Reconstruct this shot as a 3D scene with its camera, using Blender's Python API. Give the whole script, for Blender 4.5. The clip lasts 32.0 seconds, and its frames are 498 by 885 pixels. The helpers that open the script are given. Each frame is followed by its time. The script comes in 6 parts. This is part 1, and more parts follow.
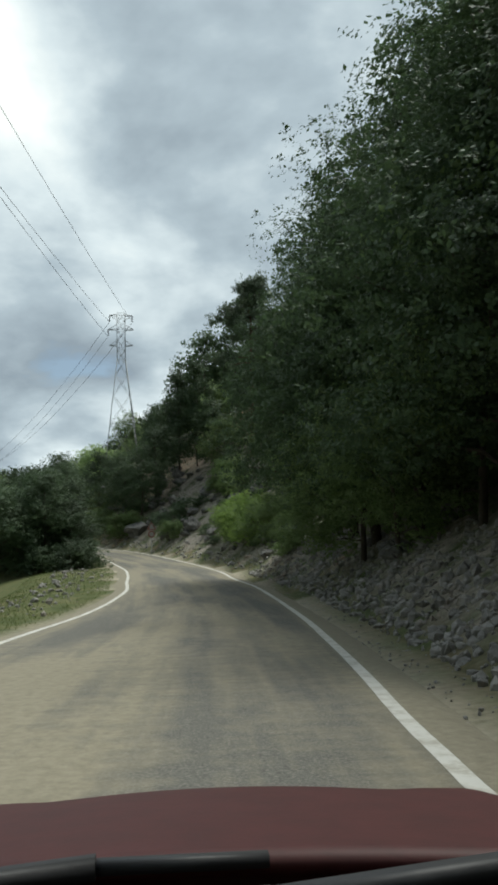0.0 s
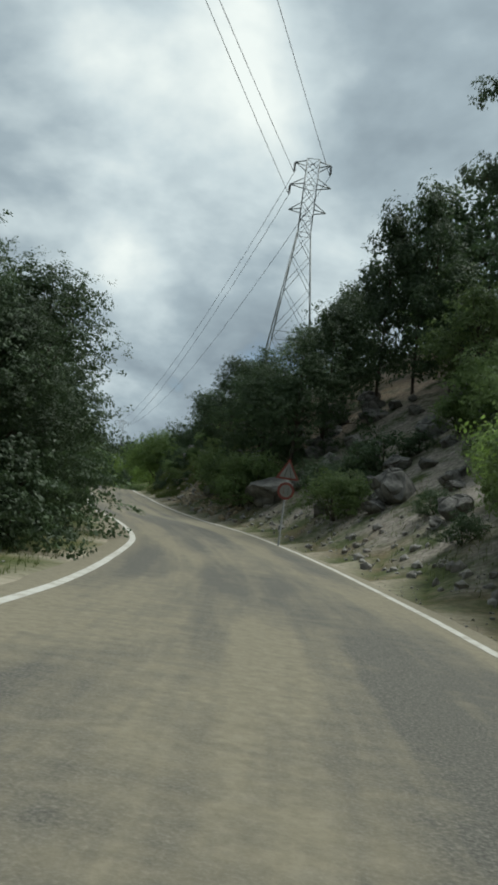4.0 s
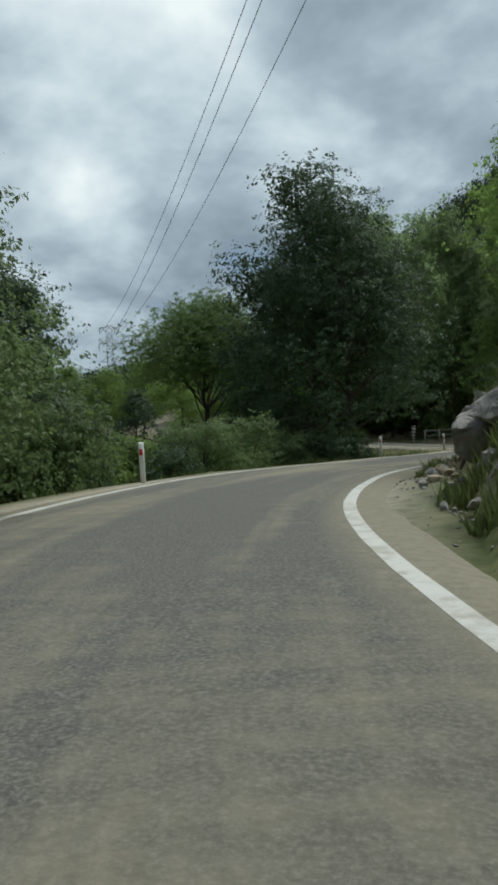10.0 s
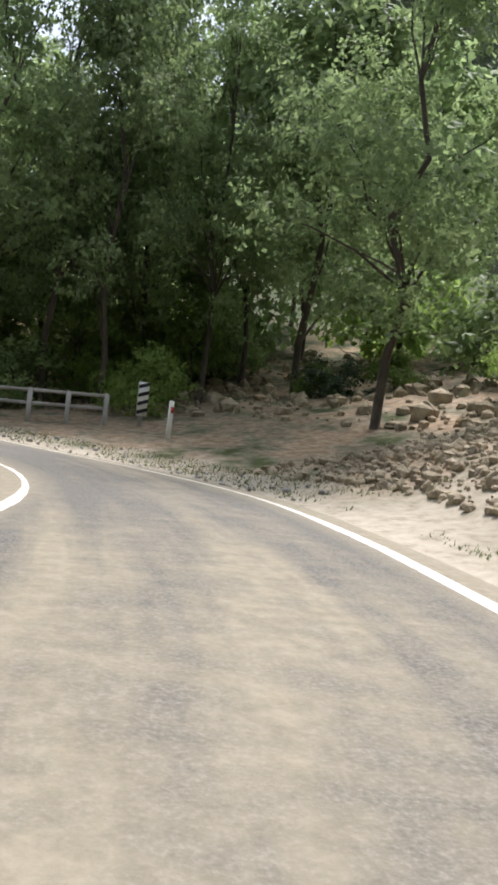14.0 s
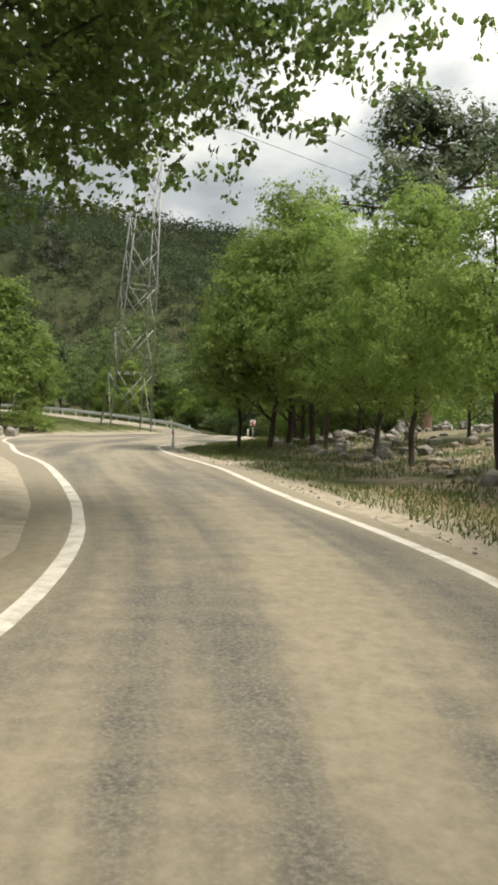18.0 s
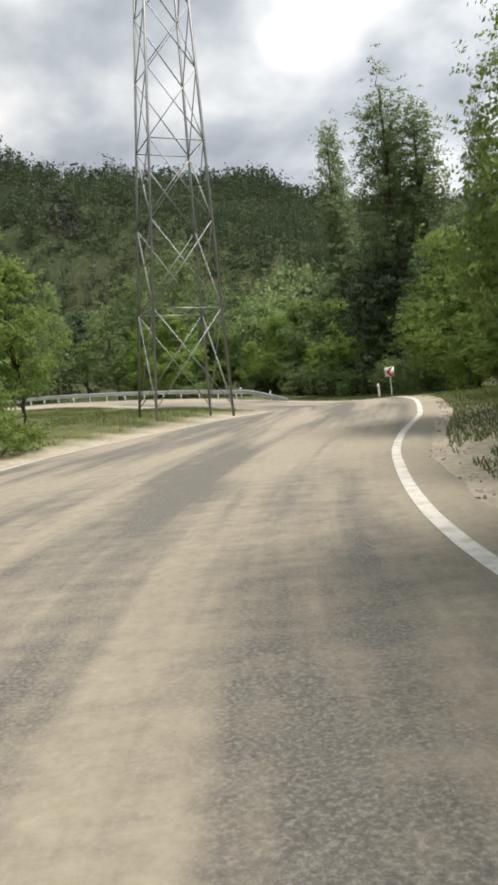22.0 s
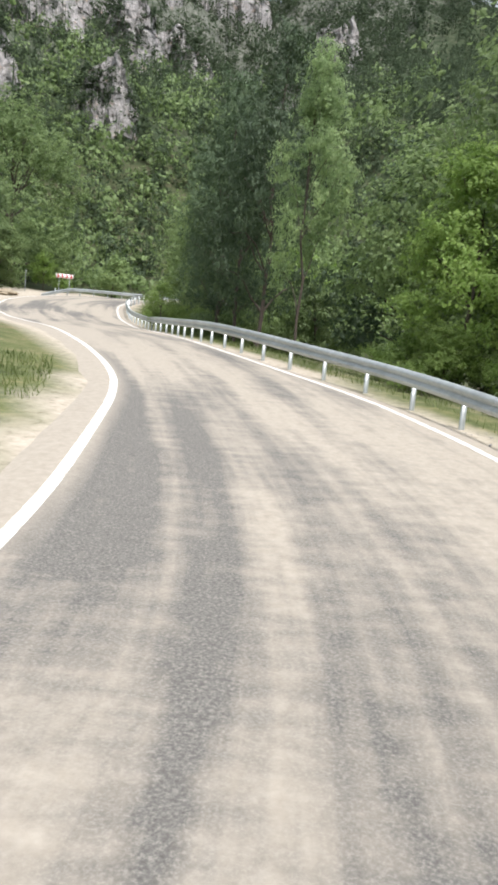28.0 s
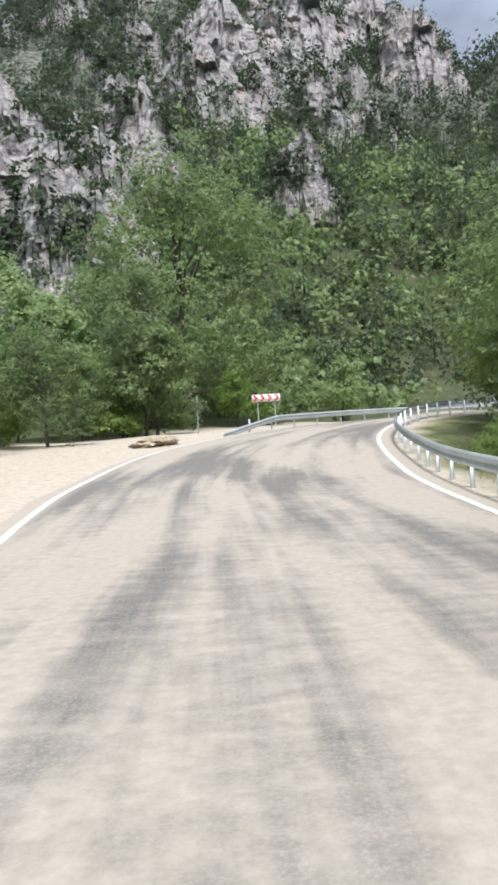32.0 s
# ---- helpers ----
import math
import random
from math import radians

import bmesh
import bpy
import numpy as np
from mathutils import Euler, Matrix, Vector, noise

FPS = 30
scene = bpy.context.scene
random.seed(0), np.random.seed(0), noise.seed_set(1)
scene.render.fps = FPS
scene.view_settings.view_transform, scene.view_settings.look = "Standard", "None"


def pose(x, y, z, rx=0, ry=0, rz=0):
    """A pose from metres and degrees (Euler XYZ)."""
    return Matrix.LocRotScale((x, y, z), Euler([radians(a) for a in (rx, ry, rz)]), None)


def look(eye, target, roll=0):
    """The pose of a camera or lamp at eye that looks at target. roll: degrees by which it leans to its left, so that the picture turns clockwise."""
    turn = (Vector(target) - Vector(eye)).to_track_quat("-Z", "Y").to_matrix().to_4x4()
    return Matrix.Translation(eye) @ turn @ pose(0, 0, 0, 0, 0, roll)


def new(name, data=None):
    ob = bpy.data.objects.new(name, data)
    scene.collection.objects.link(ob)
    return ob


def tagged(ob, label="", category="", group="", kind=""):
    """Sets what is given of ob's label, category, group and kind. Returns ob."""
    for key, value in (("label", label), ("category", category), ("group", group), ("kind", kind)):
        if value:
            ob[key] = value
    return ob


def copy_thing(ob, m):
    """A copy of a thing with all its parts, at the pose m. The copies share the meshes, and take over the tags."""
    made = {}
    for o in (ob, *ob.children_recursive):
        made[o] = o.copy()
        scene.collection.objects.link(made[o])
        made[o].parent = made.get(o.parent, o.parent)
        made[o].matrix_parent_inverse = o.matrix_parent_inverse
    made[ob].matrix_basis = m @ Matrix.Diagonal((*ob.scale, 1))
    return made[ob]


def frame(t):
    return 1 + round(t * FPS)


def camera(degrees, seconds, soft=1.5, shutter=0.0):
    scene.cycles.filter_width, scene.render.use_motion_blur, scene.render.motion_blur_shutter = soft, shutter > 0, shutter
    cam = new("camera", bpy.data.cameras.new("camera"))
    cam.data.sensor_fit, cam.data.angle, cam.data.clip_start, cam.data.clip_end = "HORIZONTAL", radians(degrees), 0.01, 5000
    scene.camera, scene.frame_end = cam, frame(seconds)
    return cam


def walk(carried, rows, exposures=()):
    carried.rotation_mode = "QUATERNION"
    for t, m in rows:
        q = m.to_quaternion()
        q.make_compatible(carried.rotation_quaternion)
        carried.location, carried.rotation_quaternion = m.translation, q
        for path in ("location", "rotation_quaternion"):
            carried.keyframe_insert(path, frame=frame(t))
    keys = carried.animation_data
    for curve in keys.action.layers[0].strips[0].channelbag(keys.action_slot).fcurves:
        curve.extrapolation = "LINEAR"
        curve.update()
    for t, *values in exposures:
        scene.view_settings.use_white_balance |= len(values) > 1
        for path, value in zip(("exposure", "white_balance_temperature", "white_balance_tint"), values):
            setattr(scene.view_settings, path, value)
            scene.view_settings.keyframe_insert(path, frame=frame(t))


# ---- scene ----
cam = camera(34.0, 32.0, soft=3.3)

# seconds, place of the eye, heading to the left of +y, tilt up, lean
PATH = [
    (0, 0.01, 0.00, 0.007, -0.22, 5.93, -1.45),
    (0.5, -0.27, 5.20, -0.172, -2.92, 4.26, 1.12),
    (1, -0.50, 10.44, -0.393, -2.95, 5.15, 3.47),
    (1.5, -0.68, 15.82, -0.638, -0.42, 6.75, 4.80),
    (2, -0.93, 21.35, -0.863, 2.54, 5.98, 5.15),
    (2.5, -1.41, 27.01, -1.100, 6.66, 4.68, 6.50),
    (3, -2.14, 32.74, -1.290, 8.62, 4.24, 6.55),
    (3.5, -2.85, 38.37, -1.410, 10.19, 4.64, 6.35),
    (4, -3.56, 43.77, -1.446, 13.20, 5.36, 7.81),
    (4.5, -4.44, 48.97, -1.386, 16.68, 5.75, 9.29),
    (5, -5.56, 54.07, -1.233, 19.44, 5.80, 7.00),
    (5.5, -6.98, 59.07, -1.011, 22.63, 6.35, 5.38),
    (6, -8.71, 63.96, -0.797, 26.00, 7.20, 5.70),
    (6.5, -10.74, 68.73, -0.665, 28.08, 7.15, 6.84),
    (7, -13.01, 73.39, -0.611, 26.31, 3.93, 5.21),
    (7.5, -15.35, 77.95, -0.522, 22.94, 1.30, 3.42),
    (8, -17.75, 82.40, -0.386, 22.03, 0.21, 2.67),
    (8.5, -20.14, 86.85, -0.228, 21.88, -0.25, 1.73),
    (9, -22.44, 91.22, 0.041, 20.41, 0.01, 1.04),
    (9.5, -24.58, 95.55, 0.333, 17.77, 0.25, 0.22),
    (10, -26.32, 99.94, 0.550, 12.92, -1.17, -2.53),
    (10.5, -27.64, 104.39, 0.648, 5.18, -1.03, -3.43),
    (11, -28.30, 108.83, 0.687, -2.14, -1.54, -2.92),
    (11.5, -28.40, 113.23, 0.561, -8.49, -1.71, -2.75),
    (12, -27.96, 117.67, 0.502, -13.49, -1.75, -1.50),
    (12.5, -27.12, 122.04, 0.370, -16.84, -2.07, 1.20),
    (13, -26.15, 126.25, 0.260, -18.61, -1.90, 3.11),
    (13.5, -25.16, 130.28, 0.175, -16.75, -2.02, 4.92),
    (14, -24.23, 134.04, 0.081, -12.78, -2.82, 6.82),
    (14.5, -23.61, 137.53, -0.067, -4.53, -1.88, 10.04),
    (15, -22.89, 140.72, -0.086, 9.19, -0.87, 9.67),
    (15.5, -22.38, 143.40, -0.041, 28.94, 0.11, 5.36),
    (16, -22.67, 145.64, 0.069, 47.64, 0.70, 0.70),
    (16.5, -24.38, 147.50, 0.249, 58.21, 0.54, -0.75),
    (17, -27.00, 149.20, 0.439, 61.86, -0.03, 1.63),
    (17.5, -29.58, 150.72, 0.596, 67.76, 0.12, 3.10),
    (18, -32.29, 151.90, 0.680, 71.28, -1.60, 2.04),
    (18.5, -35.13, 152.87, 0.666, 75.04, -4.20, 2.01),
    (19, -38.24, 153.58, 0.625, 79.54, -4.96, 1.48),
    (19.5, -41.56, 154.04, 0.583, 81.57, -3.65, -0.18),
    (20, -45.02, 154.39, 0.533, 83.19, -3.09, -1.55),
    (20.5, -48.67, 154.67, 0.516, 82.78, -3.14, -2.68),
    (21, -52.44, 155.04, 0.597, 81.07, -2.65, -4.40),
    (21.5, -56.43, 155.55, 0.718, 78.14, -3.80, -5.68),
    (22, -60.70, 156.39, 0.809, 74.79, -4.33, -6.64),
    (22.5, -65.08, 157.59, 0.819, 71.42, -4.35, -7.01),
    (23, -69.39, 159.11, 0.772, 67.97, -5.12, -7.14),
    (23.5, -73.61, 160.90, 0.751, 64.95, -6.42, -6.07),
    (24, -77.77, 162.92, 0.718, 61.66, -6.69, -4.80),
    (24.5, -81.88, 165.04, 0.703, 61.04, -5.41, -2.40),
    (25, -86.03, 167.12, 0.644, 64.53, -5.38, -0.14),
    (25.5, -90.25, 169.07, 0.598, 72.57, -6.36, 0.69),
    (26, -94.55, 170.66, 0.548, 80.42, -5.20, 1.45),
    (26.5, -99.05, 171.47, 0.401, 87.72, -6.10, 4.11),
    (27, -103.77, 172.06, 0.491, 95.61, -6.89, 5.83),
    (27.5, -108.76, 172.10, 0.854, 103.87, -7.49, 6.05),
    (28, -113.70, 171.38, 1.226, 111.67, -7.54, 5.31),
    (28.5, -118.32, 169.72, 1.342, 118.15, -6.72, 4.15),
    (29, -122.68, 167.52, 1.143, 123.42, -5.48, 3.52),
    (29.5, -126.87, 164.85, 1.140, 126.70, -4.10, 3.33),
    (30, -131.04, 161.98, 1.341, 128.69, -2.08, 2.20),
    (30.5, -135.16, 158.90, 1.564, 130.01, -1.04, 1.30),
    (31, -139.21, 155.61, 1.842, 130.31, 0.50, -0.14),
    (31.5, -143.28, 152.24, 2.092, 129.34, 0.30, -2.23),
    (32, -147.36, 148.82, 2.330, 127.59, 0.52, -3.25),
]


def gaze(x, y, z, yaw, tilt, lean):
    a, b = radians(yaw), radians(tilt)
    return look((x, y, z), (x - 10 * math.sin(a) * math.cos(b), y + 10 * math.cos(a) * math.cos(b), z + 10 * math.sin(b)), lean)


walk(cam, [(row[0], gaze(*row[1:])) for row in PATH],
     [(0, 0.5, 6350, 2), (0.8, 0.72, 6350, 2), (2, 0.68, 6300, 1), (3.2, 0.4, 6300, 1), (4.5, 0.15, 6250, 0), (7, -0.15, 6300, 0), (8, 0.15, 6200, 1), (9, 0.17, 6100, 1), (11, 0.4, 6000, 2), (12, 1.05, 6900, 10), (13, 1.4, 6950, 12), (14.5, 1.65, 6000, 19), (16.5, 1.0, 7200, 9), (18, 1.2, 7400, 9), (20, 1.22, 7100, 10), (22, 1.15, 6900, 13), (25, 1.0, 6700, 16), (26.5, 1.38, 6600, 16), (29, 1.5, 6050, 15), (32, 1.45, 6000, 16)])

# ---- world and sun: broken cloud cover ----
SUN_UP, SUN_TURN = radians(62), radians(38)
world = bpy.data.worlds.new("overcast_sky")
scene.world = world
world.use_nodes = True
wn, wl = world.node_tree.nodes, world.node_tree.links
wn.clear()


def wnode(kind, **inputs):
    n = wn.new(kind)
    for k, v in inputs.items():
        n.inputs[k.replace("_", " ")].default_value = v
    return n


w_out = wnode("ShaderNodeOutputWorld")
w_sky = wnode("ShaderNodeTexSky")
w_sky.sky_type, w_sky.sun_disc, w_sky.sun_elevation, w_sky.sun_rotation = "NISHITA", False, SUN_UP, SUN_TURN
w_blue = wnode("ShaderNodeBackground", Strength=0.09)
wl.new(w_sky.outputs[0], w_blue.inputs[0])
w_co = wnode("ShaderNodeTexCoord")
w_sep = wnode("ShaderNodeSeparateXYZ")
wl.new(w_co.outputs["Generated"], w_sep.inputs[0])
w_up = wnode("ShaderNodeMath")
w_up.operation = "MAXIMUM"
w_up.inputs[1].default_value = 0.0
wl.new(w_sep.outputs[2], w_up.inputs[0])
w_add = wnode("ShaderNodeMath")
w_add.operation = "ADD"
w_add.inputs[1].default_value = 0.42
wl.new(w_up.outputs[0], w_add.inputs[0])
w_div = wnode("ShaderNodeVectorMath")
w_div.operation = "DIVIDE"
wl.new(w_co.outputs["Generated"], w_div.inputs[0])
w_comb = wnode("ShaderNodeCombineXYZ")
wl.new(w_add.outputs[0], w_comb.inputs[0])
wl.new(w_add.outputs[0], w_comb.inputs[1])
w_comb.inputs[2].default_value = 4.0
wl.new(w_comb.outputs[0], w_div.inputs[1])
w_big = wnode("ShaderNodeTexNoise", Scale=2.9, Detail=6.0, Roughness=0.5, Distortion=0.15)
w_small = wnode("ShaderNodeTexNoise", Scale=7.0, Detail=6.0, Roughness=0.45)
wl.new(w_div.outputs[0], w_big.inputs["Vector"])
wl.new(w_div.outputs[0], w_small.inputs["Vector"])
w_mix = wnode("ShaderNodeMath")
w_mix.operation = "MULTIPLY_ADD"
w_mix.inputs[1].default_value = 0.2
wl.new(w_small.outputs[0], w_mix.inputs[0])
w_sub = wnode("ShaderNodeMath")
w_sub.operation = "MULTIPLY"
w_sub.inputs[1].default_value = 0.86
wl.new(w_big.outputs[0], w_sub.inputs[0])
wl.new(w_sub.outputs[0], w_mix.inputs[2])
w_ramp = wnode("ShaderNodeValToRGB")
r = w_ramp.color_ramp
r.elements[0].position, r.elements[0].color = 0.36, (0.20, 0.235, 0.28, 1)
r.elements[1].position, r.elements[1].color = 0.72, (0.84, 0.84, 0.825, 1)
e = r.elements.new(0.50)
e.color = (0.36, 0.41, 0.46, 1)
e = r.elements.new(0.60)
e.color = (0.57, 0.615, 0.65, 1)
wl.new(w_mix.outputs[0], w_ramp.inputs[0])
w_cloud = wnode("ShaderNodeBackground", Strength=0.92)
# the veil of cloud thins towards the sun and greys away from it
w_dot = wnode("ShaderNodeVectorMath")
w_dot.operation = "DOT_PRODUCT"
w_dot.inputs[1].default_value = (math.sin(SUN_TURN), math.cos(SUN_TURN), 0.35)
wl.new(w_co.outputs["Generated"], w_dot.inputs[0])
w_veil = wnode("ShaderNodeMapRange")
for i, v in zip((1, 2, 3, 4), (-0.75, 0.55, 0.52, 0.95)):
    w_veil.inputs[i].default_value = v
wl.new(w_dot.outputs["Value"], w_veil.inputs[0])
wl.new(w_veil.outputs[0], w_cloud.inputs["Strength"])
wl.new(w_ramp.outputs[0], w_cloud.inputs[0])
w_gap = wnode("ShaderNodeMapRange")
w_gap.inputs[1].default_value, w_gap.inputs[2].default_value, w_gap.inputs[3].default_value, w_gap.inputs[4].default_value = 0.30, 0.36, 0.55, 1.0
wl.new(w_big.outputs[0], w_gap.inputs[0])
w_both = wnode("ShaderNodeMixShader")
wl.new(w_gap.outputs[0], w_both.inputs[0])
wl.new(w_blue.outputs[0], w_both.inputs[1])
wl.new(w_cloud.outputs[0], w_both.inputs[2])
wl.new(w_both.outputs[0], w_out.inputs[0])

sun = new("sun", bpy.data.lights.new("sun", "SUN"))
sun.data.energy, sun.data.angle, sun.data.color = 2.25, radians(16), (1.0, 0.96, 0.9)
sun.matrix_world = look((0, 0, 0), (-math.sin(SUN_TURN) * math.cos(SUN_UP), -math.cos(SUN_TURN) * math.cos(SUN_UP), -math.sin(SUN_UP)))


# ---- materials ----
def material(name, rough=0.8, metal=0.0, spec=0.3):
    m = bpy.data.materials.new(name)
    m.use_nodes = True
    b = m.node_tree.nodes["Principled BSDF"]
    b.inputs["Roughness"].default_value, b.inputs["Metallic"].default_value = rough, metal
    b.inputs["Specular IOR Level"].default_value = spec
    return m, m.node_tree.nodes, m.node_tree.links, b


def noise_of(nodes, links, scale, detail=4.0, rough=0.55, vector=None, squash=None):
    n = nodes.new("ShaderNodeTexNoise")
    n.inputs["Scale"].default_value, n.inputs["Detail"].default_value, n.inputs["Roughness"].default_value = scale, detail, rough
    if vector is None:
        vector = nodes.new("ShaderNodeTexCoord").outputs["Object"]
    if squash:
        mp = nodes.new("ShaderNodeMapping")
        mp.inputs["Scale"].default_value = squash
        links.new(vector, mp.inputs["Vector"])
        vector = mp.outputs[0]
    links.new(vector, n.inputs["Vector"])
    return n.outputs[0]


def ramp_of(nodes, links, value, *stops):
    r = nodes.new("ShaderNodeValToRGB")
    el = r.color_ramp.elements
    el[0].position, el[0].color = stops[0][0], (*stops[0][1], 1)
    el[1].position, el[1].color = stops[-1][0], (*stops[-1][1], 1)
    for p, c in stops[1:-1]:
        el.new(p).color = (*c, 1)
    links.new(value, r.inputs[0])
    return r.outputs[0]


def mix_of(nodes, links, fac, a, b, kind="MIX"):
    m = nodes.new("ShaderNodeMix")
    m.data_type, m.blend_type = "RGBA", kind
    for sock, v in ((m.inputs[0], fac), (m.inputs[6], a), (m.inputs[7], b)):
        if isinstance(v, (int, float)):
            sock.default_value = v
        elif isinstance(v, tuple):
            sock.default_value = (*v, 1)
        else:
            links.new(v, sock)
    return m.outputs[2]


def range_of(nodes, links, value, a, b, c=0.0, d=1.0):
    m = nodes.new("ShaderNodeMapRange")
    for i, v in zip((1, 2, 3, 4), (a, b, c, d)):
        m.inputs[i].default_value = v
    links.new(value, m.inputs[0])
    return m.outputs[0]


def math_of(nodes, links, op, a, b):
    m = nodes.new("ShaderNodeMath")
    m.operation, m.use_clamp = op, True
    for i, v in enumerate((a, b)):
        if isinstance(v, (int, float)):
            m.inputs[i].default_value = v
        else:
            links.new(v, m.inputs[i])
    return m.outputs[0]


def bump_of(nodes, links, b, height, strength=0.4, far=0.05):
    n = nodes.new("ShaderNodeBump")
    n.inputs["Strength"].default_value, n.inputs["Distance"].default_value = strength, far
    links.new(height, n.inputs["Height"])
    links.new(n.outputs[0], b.inputs["Normal"])


def plain(name, colour, rough=0.6, metal=0.0, grain=30.0, vary=0.25, bump=0.15, spec=0.4):
    m, n, l, b = material(name, rough, metal, spec)
    big, fine = noise_of(n, l, grain * 0.12, 3), noise_of(n, l, grain, 5)
    dark = tuple(c * (1 - vary) for c in colour)
    light = tuple(min(1.0, c * (1 + vary)) for c in colour)
    c = ramp_of(n, l, big, (0.3, dark), (0.7, light))
    c = mix_of(n, l, 0.35, c, ramp_of(n, l, fine, (0.35, dark), (0.65, light)))
    l.new(c, b.inputs["Base Color"])
    bump_of(n, l, b, fine, bump, 0.01)
    return m


def foliage(name, dark, light, glow=0.35, rough=0.55, spec=0.35):
    """Leaves: a light side, a darker side and some light passing through."""
    m, n, l, b = material(name, rough, 0, spec)
    geo, info = n.new("ShaderNodeNewGeometry"), n.new("ShaderNodeObjectInfo")
    tuft = noise_of(n, l, 1.1, 3, 0.6)
    mixed = n.new("ShaderNodeMath")
    mixed.operation = "MULTIPLY_ADD"
    mixed.inputs[1].default_value = 0.42
    l.new(geo.outputs["Random Per Island"], mixed.inputs[0])
    l.new(range_of(n, l, tuft, 0.3, 0.7, 0.0, 0.58), mixed.inputs[2])
    c = ramp_of(n, l, mixed.outputs[0], (0.0, dark), (0.7, tuple((a + d) / 2 for a, d in zip(dark, light))), (1.0, light))
    shade = range_of(n, l, info.outputs["Random"], 0, 1, 0.72, 1.25)
    mul = n.new("ShaderNodeVectorMath")
    mul.operation = "SCALE"
    l.new(c, mul.inputs[0])
    l.new(shade, mul.inputs["Scale"])
    l.new(mul.outputs[0], b.inputs["Base Color"])
    tr = n.new("ShaderNodeBsdfTranslucent")
    l.new(mul.outputs[0], tr.inputs[0])
    mx = n.new("ShaderNodeMixShader")
    mx.inputs[0].default_value = glow
    l.new(b.outputs[0], mx.inputs[1])
    l.new(tr.outputs[0], mx.inputs[2])
    l.new(mx.outputs[0], n["Material Output"].inputs[0])
    return m


# dark leaves, their green lifted and blued a little to carry haze
LEAF_DARK = foliage("leaves_dark_hazed_green", (0.045, 0.075, 0.04), (0.12, 0.175, 0.075))
LEAF_PLANE = foliage("leaves_plane_shade_green", (0.085, 0.14, 0.04), (0.24, 0.33, 0.11), 0.55)
LEAF_MID = foliage("leaves_mid_green", (0.10, 0.155, 0.055), (0.29, 0.38, 0.15), 0.5)
LEAF_BRIGHT = foliage("leaves_fresh_green", (0.15, 0.24, 0.052), (0.39, 0.51, 0.16), 0.6)
LEAF_WOOD = foliage("leaves_woodland_grey_green", (0.15, 0.22, 0.095), (0.39, 0.49, 0.22), 0.64)
LEAF_POPLAR = foliage("leaves_poplar_grey_green", (0.13, 0.18, 0.085), (0.32, 0.40, 0.21), 0.55)
NEEDLE = foliage("needles_blue_green", (0.085, 0.12, 0.07), (0.17, 0.22, 0.13), 0.45)
NEEDLE_FAR = foliage("needles_dark_slope_green", (0.045, 0.065, 0.038), (0.10, 0.13, 0.07), 0.35, 0.9, 0.08)
GRASS = foliage("grass_blades", (0.07, 0.105, 0.028), (0.23, 0.26, 0.095), 0.45)
BARK = plain("bark_grey_brown", (0.07, 0.055, 0.042), 0.9, grain=18, vary=0.5, bump=0.8)
BARK_PINE = plain("bark_pine_russet", (0.12, 0.075, 0.05), 0.9, grain=14, vary=0.5, bump=0.8)
STEEL = plain("galvanised_steel", (0.27, 0.285, 0.285), 0.55, 0.6, grain=9, vary=0.2, bump=0.05)
ZINC = plain("zinc_guard_rail", (0.42, 0.45, 0.44), 0.42, 0.55, grain=6, vary=0.22, bump=0.05)
CABLE = plain("dark_conductor", (0.06, 0.06, 0.065), 0.5, 0.6)
GLASS_INS = plain("brown_insulator", (0.06, 0.045, 0.04), 0.25)
WHITE = plain("white_sheeting", (0.72, 0.72, 0.70), 0.45, grain=12, vary=0.08, bump=0.03)
RED = plain("red_sheeting", (0.55, 0.035, 0.03), 0.4, grain=12, vary=0.1, bump=0.03)
BLACK = plain("black_sheeting", (0.02, 0.02, 0.022), 0.5)
PLASTIC = plain("white_post_plastic", (0.70, 0.70, 0.66), 0.5, grain=16, vary=0.14, bump=0.05)
REFLECTOR = plain("red_reflector", (0.5, 0.04, 0.03), 0.25)
# warning sign sheeting: faded, and darkened in colour for the shade it stands in
RED_SHADED = plain("faded_shaded_red_sheeting", (0.22, 0.06, 0.05), 0.6, grain=12, vary=0.25, bump=0.03)
WHITE_SHADED = plain("shaded_white_sheeting", (0.26, 0.265, 0.255), 0.6, grain=12, vary=0.2, bump=0.03)
CONCRETE = plain("concrete", (0.32, 0.31, 0.29), 0.9, grain=20, vary=0.2, bump=0.3)
# car paint far darker than its own red, the shade over the bonnet included
PAINT_RED = plain("faded_shaded_red_car_paint", (0.05, 0.011, 0.0105), 0.62, 0.0, grain=90, vary=0.25, bump=0.03, spec=0.25)
PLATE_BACK = plain("weathered_grey_plate", (0.15, 0.16, 0.16), 0.7, grain=10, vary=0.2, bump=0.05)
RUBBER = plain("black_rubber", (0.016, 0.016, 0.018), 0.6)
DASH = plain("grained_black_dashboard", (0.03, 0.03, 0.032), 0.55, grain=160, vary=0.25, bump=0.35)


